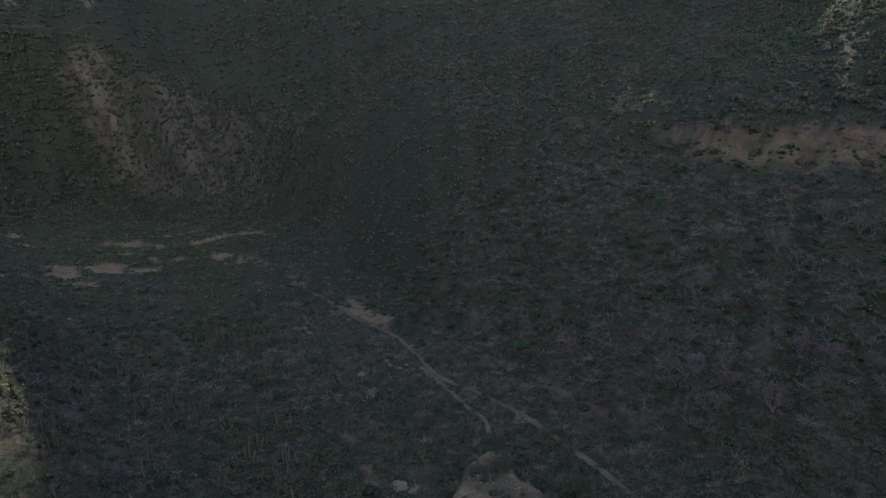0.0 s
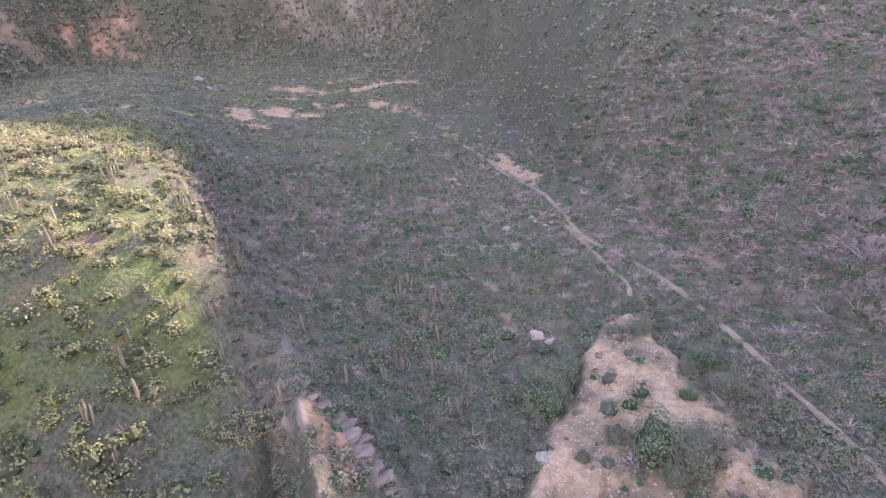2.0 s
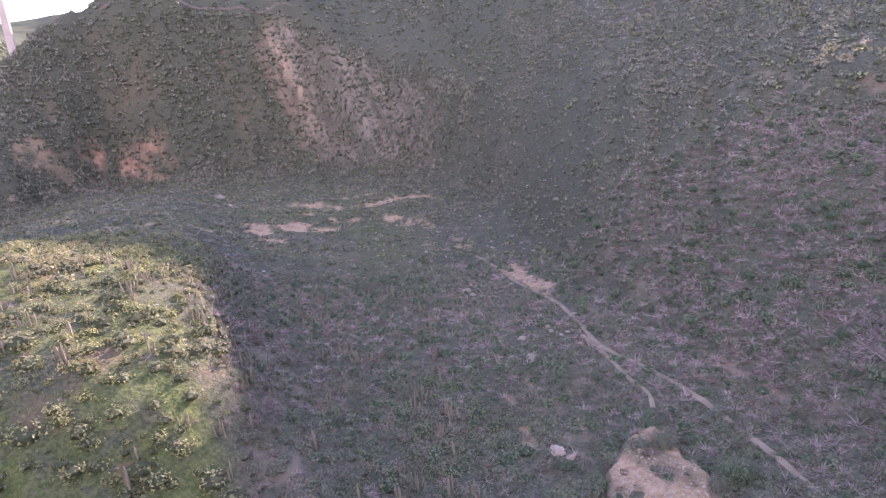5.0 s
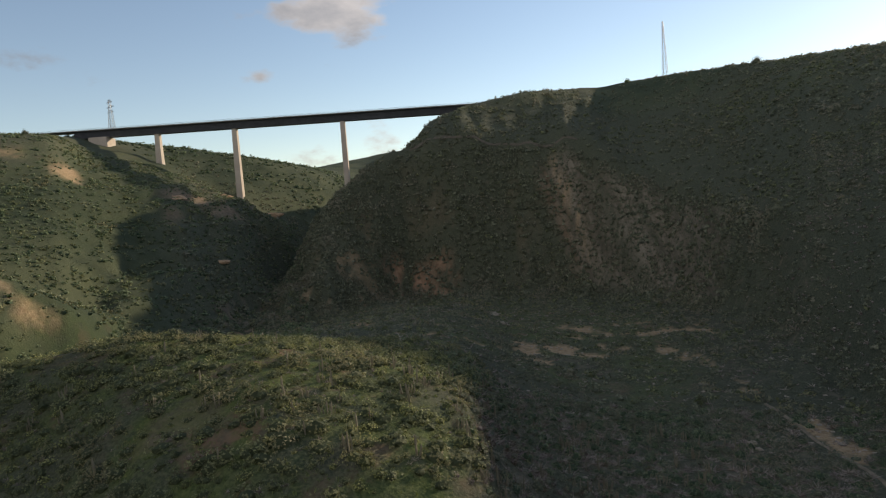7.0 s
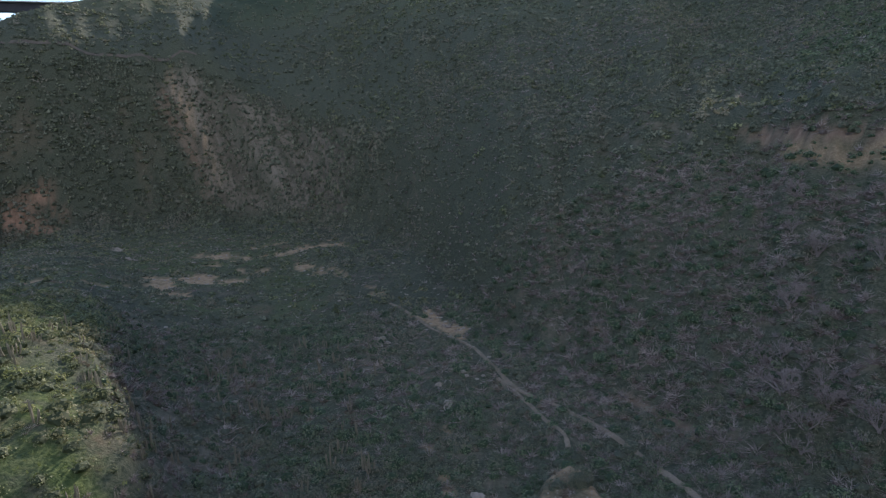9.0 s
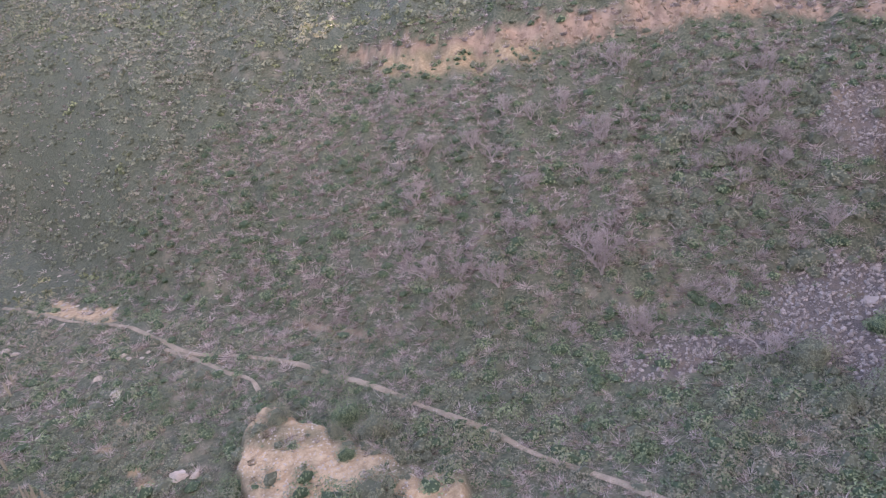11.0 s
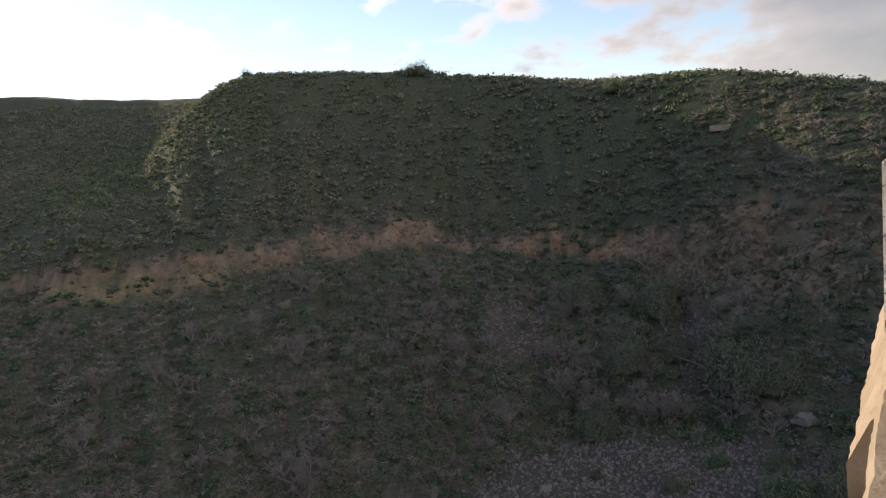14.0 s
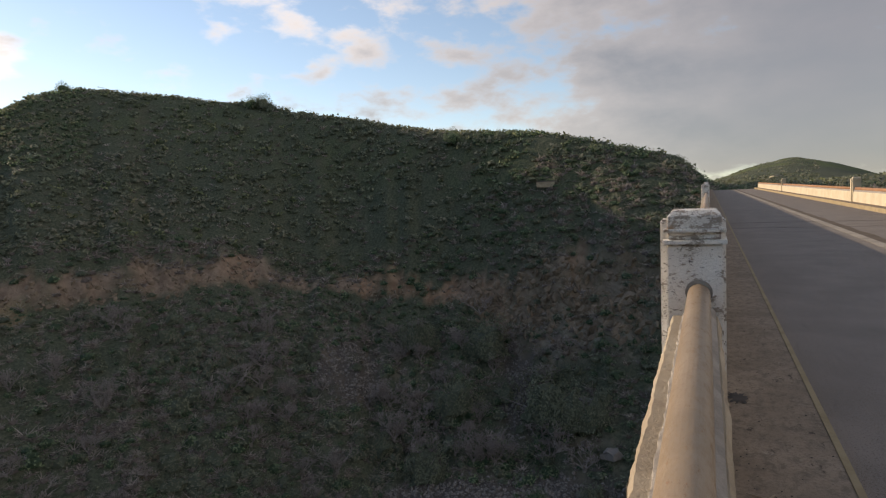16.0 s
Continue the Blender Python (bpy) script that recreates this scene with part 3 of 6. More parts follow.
MASK = {
    "green": np.clip(0.9 * np.clip((R2 - 430) / 60, 0, 1) + box(U, 2.9, 9.5, 0.4) * (0.25 + 0.25 * np.clip((A2 - 5) / 25, 0, 1) + 0.3 * np.clip(U - 4.9, 0, 1)) + box(A2, 36, 110, 3) * 0.3 + 0.2, 0, 1),
    "grass": np.clip(0.5 * MEADOW + 0.8 * STRIP + 0.6 * box(A2, 76, 104, 2) * box(U, 2.75, 5.2, 0.4) + 0.9 * box(A2, -110, -90, 1) * np.clip((R2 - 500) / 50, 0, 1) + box(A2, 38, 110, 4) * box(U, 0.9, 2.35, 0.25) + 0.8 * box(A2, 66, 110, 3) * box(U, 2.8, 4.4, 0.5) + 0.25 * box(U, 5.4, 7.0, .3) + 0.6 * box(A2, 15, 50, 8) * box(U, 2.1, 2.9, 0.2), 0, 1)
    * np.clip(0.6 + N1 * 1.6, 0, 1),
    "rock": np.clip(RIB * np.clip(0.6 + N2 * 2, 0, 1) + box(A2 + N1 * 2, 15, 33.4, 1.5) * box(U, 3.0, 3.97 - 0.25 * np.clip((A2 - 29) / 4, 0, 1), 0.1) * np.clip(0.45 + fbm(bed * 6, U * 5, 9.0, 4, 5) * 4.5, 0, 0.7)
                    + 0.8 * box(A2, -93, -72, 3) * box(U, 3.6, 5.15, 0.15) * np.clip(0.5 + N1 * 2.5 + N2, 0, 1), 0, 1),
    "red": np.clip(0.25 * box(A2, -93, -73, 2) * box(U, 4.0, 5.1, 0.15) * np.clip(0.6 + N1 * 2 + N2, 0, 1) + 0.5 * box(A2, 55, 61, 1.5) * box(U, 2.9, 4.4, 0.3) * np.clip((N1 + N2) * 3, 0, 1) + 0.85 * ROADCUT + box(A2 + N1 * 3, 37, 45.5, 1.5) * box(U + N1 * 0.12, 2.96, 3.26, 0.07) * np.clip(0.7 + N2 * 2, 0, 1) + CUT_FACE * np.clip(1.1 + N2 * 1.4, 0, 1)
                   + box(A2, -82.5, -78.8, 0.8) * box(EL, -4.8, -1.2, 0.6) * np.clip(0.6 + N2 * 3, 0, 1) * 0.8 + 0.15 * box(A2, 30, 50, 2) * box(U, 3.0, 4.0, 0.2) * np.clip(N1 * 4 - 1.0, 0, 1)
                   + 0.8 * box(A2, -16, -7, 1) * box(U, 2.85, 3.0, 0.03) + 0.3 * box(A2, 42, 100, 4) * box(U, 0.9, 1.9, 0.2) * np.clip(N1 * 4 - 0.8, 0, 1)
                   + 0.7 * box(A2, 55, 64, 1) * box(U, 5.4, 6.2, 0.2) * np.clip(N1 * 3, 0, 1), 0, 1),
    "rust": np.clip(box(A2, -93, -73, 2) * 0.5 + box(A2, -71, -60.5, 1) * 0.75 + box(A2, 26, 50, 2) * 0.8 + box(A2, -53, -49, 1) * 0.3, 0, 1),
    "sand": np.clip(0.85 * LANDING + TERRACE * np.clip(1.0 + N2 * 1.5, 0, 1) + 0.8 * TIP + BARS * np.clip(0.7 + N2 * 3.0, 0, 1) + STRIP * np.clip(0.55 + N1 * 1.4 + N2 * 1.2, 0, 1) + 0.6 * MEADOW * np.clip(0.6 + N2 * 2, 0, 1) + 0.9 * SCAR
                    + 0.55 * box(A2, 44, 66, 3) * box(U, 2.3, 3.6, 0.2) * np.clip((N1 * 1.5 + N2) * 3.0 - 0.2, 0, 1) + box(A2 - 4.1 * U, 12.8, 13.6, 0.2) * box(U, 3.25, 3.95, 0.06) * np.clip(0.6 + N2 * 3, 0, 1)
                    + 0.7 * box(A2, -37, -19, 3) * box(U, 3.9, 4.05, 0.04) * np.clip(0.8 + N2 * 2, 0, 1), 0, 1),
    "scree": np.clip(SCREE * np.clip(1.15 + N2 * 2, 0, 1) + box(A2 + N1 * 5, -96, -51, 5) * box(U + N1 * 0.1, 1.1 + 1.5 * np.clip((A2 + 72) / 18, 0, 1), 3.06, 0.08) * np.clip(0.95 + N1 * 1.8, 0, 1) + box(A2, -60, -38, 4) * box(U, 2.2, 3.02, 0.1) * np.clip(0.35 + N1 * 2.6, 0, 1)
                     + box(A2, -64, -56, 2) * box(U, 3.35, 3.75, 0.1) * np.clip(0.9 + N2, 0, 1) + box(A2, -78.5, -74, 1.2) * box(U, 3.15, 3.6, 0.1) * np.clip(0.9 + N2, 0, 1), 0, 1),
    "woods": 0.75 * box(A2, 62, 79, 3) * box(U, 2.75, 6.6, 0.3) * (1 - np.clip(STRIP + MEADOW + SCAR + ROADCUT, 0, 1)) + np.clip((R2 - 470) / 60, 0, 1) * np.clip((A2 + 12) / 6, 0, 1) * np.clip((66 - A2) / 3, 0, 1) * 0.85 + np.clip((R2 - 1000) / 200, 0, 1) * 0.3 * np.clip((A2 + 80) / 5, 0, 1),
    "bed": A2 - 5.2 * U,
    "rise": U,
}

na, nr = Z.shape
idx = np.arange(na * nr).reshape(na, nr)
nxt = np.roll(idx, -1, axis=0)
quads = np.stack([idx[:, :-1], idx[:, 1:], nxt[:, 1:], nxt[:, :-1]], -1).reshape(-1, 4)[:, ::-1]
hub = [(0.0, 0.0, float(Z[:, 0].mean()))]
me = bpy.data.meshes.new("ground")
verts = np.stack([X, Y, Z], -1).reshape(-1, 3)
fan = [(len(verts), int(b), int(a)) for a, b in zip(idx[:, 0], nxt[:, 0])]
me.from_pydata(np.vstack([verts, hub]).tolist(), [], quads.tolist() + fan)
for key, v in MASK.items():
    a = me.attributes.new(key, "FLOAT", "POINT")
    a.data.foreach_set("value", np.append(v.reshape(-1), 0.0).astype(np.float32))
me.polygons.foreach_set("use_smooth", np.ones(len(me.polygons), bool))
me.materials.append(M_GROUND)
tagged(new("ground", me), "dry scrub-covered valley with hills, gullies and gravel bed", "ground", kind="structure")


def height(x, y):
    """The ground's height at a place of the plan (numbers or arrays)."""
    x, y = np.asarray(x, float), np.asarray(y, float)
    az = np.degrees(np.arctan2(-x, y))
    az = np.where(az < AZ[0], az + 360, az)
    fi = np.interp(az, np.append(AZ, AZ[0] + 360), np.arange(na + 1))
    fj = np.interp(np.hypot(x, y), RAD, np.arange(nr))
    i0, j0 = np.floor(fi).astype(int), np.minimum(np.floor(fj).astype(int), nr - 2)
    a, b = fi - i0, fj - j0
    i1, i0 = (i0 + 1) % na, i0 % na
    return (Z[i0, j0] * (1 - b) + Z[i0, j0 + 1] * b) * (1 - a) + (Z[i1, j0] * (1 - b) + Z[i1, j0 + 1] * b) * a


def spot(az, r):
    """A place on the ground, from its azimuth and distance."""
    x, y = -math.sin(radians(az)) * r, math.cos(radians(az)) * r
    return Vector((x, y, float(height(x, y))))


# ---- helpers for things ----


def empty(name, m=None):
    ob = new(name)
    if m is not None:
        ob.matrix_world = m
    return ob


def mesh_of(bm, name, material, shade=False):
    me = bpy.data.meshes.new(name)
    bmesh.ops.recalc_face_normals(bm, faces=bm.faces)
    bm.to_mesh(me)
    bm.free()
    me.materials.append(material)
    if shade:
        me.polygons.foreach_set("use_smooth", np.ones(len(me.polygons), bool))
    return me


def part(name, bm, material, parent=None, label="", shade=False):
    ob = new(name, mesh_of(bm, name, material, shade))
    if parent:
        ob.parent = parent
    return tagged(ob, label)


def block(bm, x0, x1, y0, y1, z0, z1, bevel=0.0):
    """A box between two corners, its edges rounded."""
    vs = bmesh.ops.create_cube(bm, size=1.0, matrix=Matrix.Translation(((x0 + x1) / 2, (y0 + y1) / 2, (z0 + z1) / 2)) @ Matrix.Diagonal((x1 - x0, y1 - y0, z1 - z0, 1)))["verts"]
    if bevel:
        es = list({e for v in vs for e in v.link_edges})
        bmesh.ops.bevel(bm, geom=es, offset=bevel, segments=2, affect="EDGES")
    return bm


def bar(bm, a, b, r, sides=6):
    """A round bar from a to b."""
    a, b = Vector(a), Vector(b)
    d = b - a
    m = Matrix.Translation((a + b) / 2) @ d.to_track_quat("Z", "Y").to_matrix().to_4x4()
    bmesh.ops.create_cone(bm, cap_ends=True, segments=sides, radius1=r, radius2=r, depth=d.length, matrix=m)
    return bm


def prism(bm, profile, y0, y1):
    """A profile of (x, z) pairs drawn out along y."""
    lo = [bm.verts.new((x, y0, z)) for x, z in profile]
    hi = [bm.verts.new((x, y1, z)) for x, z in profile]
    n = len(profile)
    for i in range(n):
        bm.faces.new((lo[i], lo[(i + 1) % n], hi[(i + 1) % n], hi[i]))
    bm.faces.new(lo[::-1])
    bm.faces.new(hi)
    return bm


# ---- the old bridge with the lookout ----
BRIDGE_AZ, BRIDGE_RISE, EYE_UP = -92.0, 2.8, 1.55
OLD = pose(0, 0, 0, BRIDGE_RISE, 0, BRIDGE_AZ) @ pose(0, 0, -EYE_UP)
NEAR_END, FAR_END = -46.0, 112.0
POSTS = (-31.3, 4.7, 40.7, 76.7)


def make_asphalt():
    m = Nodes("worn_asphalt", 0.85, 0.0, 0.3)
    g = m.noise(160, 4, 0.7)
    c = m.mix(m.ramp(m.noise(1.2, 5), 0.3, 0.7), (0.15, 0.125, 0.105), (0.205, 0.172, 0.147))
    c = m.mix(m.ramp(g, 0.42, 0.72), c, (0.26, 0.232, 0.205))
    c = m.mix(m.ramp(m.noise(70, 3, 0.6), 0.55, 0.68), c, (0.065, 0.055, 0.05))
    c = m.mix(m.ramp(m.noise(14, 4, 0.6, stretch=(1, 0.12, 1)), 0.55, 0.75, 0.0, 0.4), c, (0.11, 0.092, 0.08))
    m.bump(g, 0.3, 0.006)
    return m.done(c)


def make_paving():
    m = Nodes("dirty_concrete_footway", 0.92, 0.0, 0.2)
    g = m.noise(48, 10, 0.8)
    c = m.mix(m.ramp(m.noise(1.6, 6, 0.6), 0.3, 0.7), (0.215, 0.165, 0.12), (0.32, 0.25, 0.185))
    c = m.mix(m.ramp(g, 0.47, 0.66, 0.0, 0.85), c, (0.16, 0.122, 0.09))
    c = m.mix(m.ramp(m.noise(13, 9, 0.8, stretch=(1, 0.6, 1)), 0.46, 0.62, 0.0, 0.7), c, (0.125, 0.10, 0.078))
    c = m.mix(m.ramp(m.noise(110, 6, 0.75), 0.60, 0.72), c, (0.40, 0.335, 0.265))
    c = m.mix(m.ramp(m.noise(9, 6, 0.7, stretch=(1, 0.4, 1)), 0.60, 0.68), c, (0.085, 0.066, 0.05))
    c = m.mix(m.ramp(m.noise(3.1, 7, 0.7, stretch=(1, 0.5, 1)), 0.63, 0.68), c, (0.46, 0.39, 0.31))
    m.bump(g, 0.3, 0.008)
    return m.done(c)


def make_whitewash(name="flaking_whitewashed_concrete", bare_from=0.545):
    m = Nodes(name, 0.9, 0.0, 0.2)
    patch, g = m.noise(5.5, 11, 0.8, stretch=(1, 1, 1.9)), m.noise(60, 6, 0.7)
    paint = m.mix(m.ramp(m.noise(2.0, 4), 0.3, 0.7), (0.70, 0.665, 0.61), (0.84, 0.81, 0.76))
    paint = m.mix(m.ramp(g, 0.5, 0.7, 0.0, 0.4), paint, (0.40, 0.36, 0.32))
    bare = m.mix(g, (0.24, 0.205, 0.175), (0.46, 0.40, 0.34))
    c = m.mix(m.ramp(patch, bare_from, bare_from + 0.025), paint, bare)
    c = m.mix(m.ramp(m.noise(17, 8, 0.78, stretch=(1, 1, 2.2)), 0.585, 0.62), c, (0.13, 0.112, 0.10))
    c = m.mix(m.ramp(m.noise(3.0, 6, 0.7), 0.60, 0.67), c, (0.36, 0.25, 0.17))
    m.bump(m.math("ADD", g, m.math("MULTIPLY", patch, 3.0)), 0.6, 0.014)
    return m.done(c)


def make_cream():
    m = Nodes("cream_painted_concrete", 0.9, 0.0, 0.2)
    g = m.noise(45, 6, 0.7)
    c = m.mix(m.ramp(m.noise(1.3, 6, 0.65), 0.35, 0.7), (0.335, 0.275, 0.20), (0.45, 0.38, 0.285))
    c = m.mix(m.ramp(m.noise(4.5, 8, 0.7), 0.56, 0.61), c, (0.30, 0.245, 0.185))
    c = m.mix(m.ramp(m.noise(17, 8, 0.75), 0.64, 0.68), c, (0.20, 0.155, 0.11))
    m.bump(m.math("ADD", g, m.math("MULTIPLY", m.noise(12, 6, 0.7), 1.5)), 0.7, 0.014)
    return m.done(c)


def make_pipe():
    m = Nodes("tan_painted_pipe", 0.6, 0.0, 0.35)
    c = m.mix(m.ramp(m.noise(3.0, 5), 0.3, 0.7), (0.25, 0.185, 0.122), (0.31, 0.232, 0.158))
    c = m.mix(m.ramp(m.noise(40, 6, 0.7), 0.4, 0.7, 0.0, 0.35), c, (0.27, 0.19, 0.14))
    # paint flakes off in long patches, more of them in some stretches
    along_pipe = m.n("ShaderNodeSeparateXYZ")
    m.put(m.co, along_pipe.inputs[0])
    wear = m.math("ADD", m.ramp(m.noise(0.55, 2), 0.45, 0.70, -0.10, -0.03), m.ramp(along_pipe.outputs[1], 0.7, 2.0, 0.105, 0.0))
    chips = m.math("ADD", m.noise(21, 9, 0.75, stretch=(1.5, 0.5, 1.5)), wear)
    c = m.mix(m.ramp(chips, 0.625, 0.631, 0.0, 0.9), c, (0.27, 0.135, 0.07))
    c = m.mix(m.ramp(chips, 0.66, 0.668), c, (0.11, 0.07, 0.05))
    edge = m.math("MULTIPLY", m.ramp(chips, 0.60, 0.612), m.ramp(chips, 0.612, 0.625, 1.0, 0.0))
    c = m.mix(m.math("MULTIPLY", edge, 0.6), c, (0.10, 0.07, 0.055))
    c = m.mix(m.ramp(m.noise(33, 6, 0.75), 0.73, 0.75), c, (0.09, 0.07, 0.06))
    m.bump(chips, 0.35, 0.004)
    return m.done(c, m.ramp(chips, 0.4, 0.7, 0.45, 0.85))


M_ASPHALT, M_PAVING, M_WHITEWASH, M_CREAM, M_PIPE = make_asphalt(), make_paving(), make_whitewash(), make_cream(), make_pipe()
M_PEELED = make_whitewash("peeled_grey_concrete", 0.485)
# lighter than the near wall's cream: sunlight on it is put into the colour
M_SUNNY = plain("sunlit_cream_paint", (0.46, 0.39, 0.275), (0.58, 0.50, 0.37), 1.2, 0.9, fine=30, bump=0.3, depth=0.01)
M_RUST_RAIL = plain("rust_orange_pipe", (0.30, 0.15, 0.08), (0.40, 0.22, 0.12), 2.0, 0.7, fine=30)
M_LINE = plain("worn_road_paint", (0.22, 0.19, 0.155), (0.37, 0.33, 0.27), 2.0, 0.9, fine=30)
M_RUBBLE = plain("corbel_concrete", (0.29, 0.235, 0.17), (0.41, 0.335, 0.25), 2.5, 0.95, fine=25, bump=0.6, depth=0.02)
M_MORTAR = plain("grey_mortar", (0.20, 0.18, 0.16), (0.36, 0.325, 0.285), 6, 0.95, fine=60, bump=0.6, depth=0.012)
M_KERB = plain("yellowed_kerb_edge", (0.25, 0.195, 0.115), (0.34, 0.27, 0.165), 3, 0.9, fine=30)
M_ROAD_BAND = plain("dark_road_band", (0.095, 0.072, 0.052), (0.14, 0.108, 0.08), 1.5, 0.85, fine=60, bump=0.2, depth=0.006)
M_STAIN = plain("dark_oil_stain", (0.03, 0.026, 0.022), (0.06, 0.05, 0.042), 8, 0.6, fine=30, bump=0)

KERB, CENTRE, KERB_FAR, FAR_WALL = 0.74, 3.95, 6.95, 7.6


def slab(name, x0, x1, z0, z1, mat, label, category, bevel=0.0):
    bm = bmesh.new()
    n = 40
    ys = np.linspace(NEAR_END, FAR_END, n + 1)
    block(bm, x0, x1, ys[0], ys[-1], z0, z1, bevel)
    ob = part(name, bm, mat)
    ob.matrix_world = OLD
    return tagged(ob, label, category, kind="structure")


slab("road", KERB + 0.004, KERB_FAR - 0.004, -0.75, -0.20, M_ASPHALT, "worn grey asphalt road across the old bridge", "road")
slab("pavement_1", 0.10, KERB, -0.75, 0.0, M_PAVING, "dirty concrete footway beside the bridge parapet", "pavement", 0.02)
slab("pavement_2", KERB_FAR, FAR_WALL - 0.07, -0.75, 0.0, M_PAVING, "narrow concrete footway beneath the far parapet", "pavement", 0.02)
for k, (x0, x1) in enumerate(((0.4, 0.9), (2.4, 2.9), (4.7, 5.2), (6.7, 7.2))):
    slab("bridge_beam", x0, x1, -2.4, -0.754, M_PAVING, "concrete beam under the old bridge deck", "beam")

for x0, x1 in ((KERB - 0.045, KERB + 0.003), (KERB_FAR - 0.003, KERB_FAR + 0.045)):
    slab("kerb", x0, x1, -0.19, 0.005, M_KERB, "yellowed concrete kerb edge along the footway", "kerb", 0.006)

# a dark oily stain and grit on the footway
bm = bmesh.new()
ring = []
for k in range(70):
    a = 2 * math.pi * k / 70
    r = 0.07 + 0.05 * noise.noise((math.cos(a) * 2, math.sin(a) * 2, 4.0)) + 0.035 * noise.noise((math.cos(a) * 7, math.sin(a) * 7, 9.0))
    ring.append(bm.verts.new((0.22 + r * math.cos(a), 4.55 + r * 1.7 * math.sin(a), 0.004)))
bm.faces.new(ring)
ob = part("stain", bm, M_STAIN)
ob.matrix_world = OLD
tagged(ob, "dark oily stain on the concrete footway", "stain", kind="structure")
g = np.random.default_rng(77)
grit = []
for _ in range(420):
    cx, cy, s = g.uniform(0.12, 0.68), g.uniform(1.2, 14), g.uniform(0.002, 0.008)
    c = [(cx + s * g.uniform(0.6, 1.3) * math.cos(t), cy + s * g.uniform(0.6, 1.6) * math.sin(t), 0.001) for t in (0, 2.1, 4.2)]
    grit.append((c, (cx, cy, s * 0.8)))
me = bpy.data.meshes.new("grit")
me.from_pydata([p for c, top in grit for p in (*c, top)], [], [f for k in range(len(grit)) for f in ((4 * k, 4 * k + 1, 4 * k + 3), (4 * k + 1, 4 * k + 2, 4 * k + 3), (4 * k + 2, 4 * k, 4 * k + 3))])
me.materials.append(M_STAIN)
ob = new("grit", me)
ob.matrix_world = OLD
tagged(ob, "dark grit and dead leaves strewn on the footway", "grit", kind="stuff")

bm = bmesh.new()
for a, b in (((0.20, 3.03), (0.30, 3.00)), ((0.30, 3.00), (0.40, 2.96)), ((0.30, 3.00), (0.33, 3.05))):
    bar(bm, (*a, 0.008), (*b, 0.008), 0.004, 5)
ob = part("twig", bm, M_RUBBLE)
ob.matrix_world = OLD
tagged(ob, "thin dry twig lying on the concrete footway", "twig")

bm = bmesh.new()
y = NEAR_END
while y < FAR_END - 2:
    block(bm, CENTRE - 0.13, CENTRE + 0.13, y, y + 1.99, -0.197, -0.192)
    y += 2.0
ob = part("centre_line", bm, M_LINE)
ob.matrix_world = OLD
tagged(ob, "worn pale centre line painted along the road", "road marking", kind="structure")
# a darker band with wavy edges along the centre line
bm = bmesh.new()
rows = []
for k in range(240):
    y = NEAR_END + (FAR_END - NEAR_END) * k / 239
    w = noise.noise((y * 0.6, 2.0, 0.0)) * 0.10
    rows.append((bm.verts.new((CENTRE + 0.14 + w * 0.4, y, -0.1965)), bm.verts.new((CENTRE + 0.42 + w, y, -0.1965))))
for lo, hi in zip(rows, rows[1:]):
    bm.faces.new((lo[0], lo[1], hi[1], hi[0]))
ob = part("road_band", bm, M_ROAD_BAND)
ob.matrix_world = OLD
tagged(ob, "dark wavy-edged band beside the centre line", "road seam", kind="structure")
for y in (24.3, 27.2):
    bm = bmesh.new()
    block(bm, KERB + 0.01, KERB_FAR - 0.01, y, y + 0.05, -0.198, -0.194)
    ob = part("road_joint", bm, M_STAIN)
    ob.matrix_world = OLD
    tagged(ob, "dark tarred joint across the asphalt road", "road joint", kind="structure")


def rough(bm, amount, seed):
    """Uneven, worn surfaces: nudges every corner."""
    for v in bm.verts:
        p = v.co * 2.3 + Vector((seed, seed * 0.7, 0))
        v.co += noise.noise_vector(p) * amount
    return bm


def make_post(parent, x0, x1, y, paint, peeled, words):
    """A concrete parapet post: a shaft, two thin projecting bands and a block with a chamfered top."""
    bm = bmesh.new()
    block(bm, x0 + 0.02, x1 - 0.02, y + 0.02, y + 0.40, -0.3, 1.098, 0.012)
    rough(bm, 0.006, y)
    shaft = part("post", bm, paint, parent, words)
    bm = bmesh.new()
    block(bm, x0 - 0.028, x1 + 0.002, y + 0.16, y + 0.395, -0.3, 1.275, 0.012)
    rough(bm, 0.005, y + 9)
    part("back", bm, paint, shaft)
    for n, (g, z0, z1) in enumerate(((-0.006, 1.098, 1.13), (0.036, 1.13, 1.185), (-0.002, 1.185, 1.212))):
        bm = bmesh.new()
        block(bm, x0 + g, x1 - g, y + g, y + 0.42 - g, z0, z1, 0.004)
        rough(bm, 0.003, y + n)
        part("band", bm, peeled if n == 1 else paint, shaft)
    bm = bmesh.new()
    rows = []
    for g, z in ((0.03, 1.212), (0.03, 1.308), (0.066, 1.352)):
        rows.append([bm.verts.new(q) for q in ((x0 + g, y + g, z), (x1 - g, y + g, z), (x1 - g, y + 0.42 - g, z), (x0 + g, y + 0.42 - g, z))])
    for lo, hi in zip(rows, rows[1:]):
        for i in range(4):
            bm.faces.new((lo[i], lo[(i + 1) % 4], hi[(i + 1) % 4], hi[i]))
    bm.faces.new(rows[0][::-1])
    bm.faces.new(rows[2])
    bmesh.ops.bevel(bm, geom=list(bm.edges), offset=0.005, segments=1, affect="EDGES")
    rough(bm, 0.004, y + 5)
    part("cap", bm, peeled, shaft)


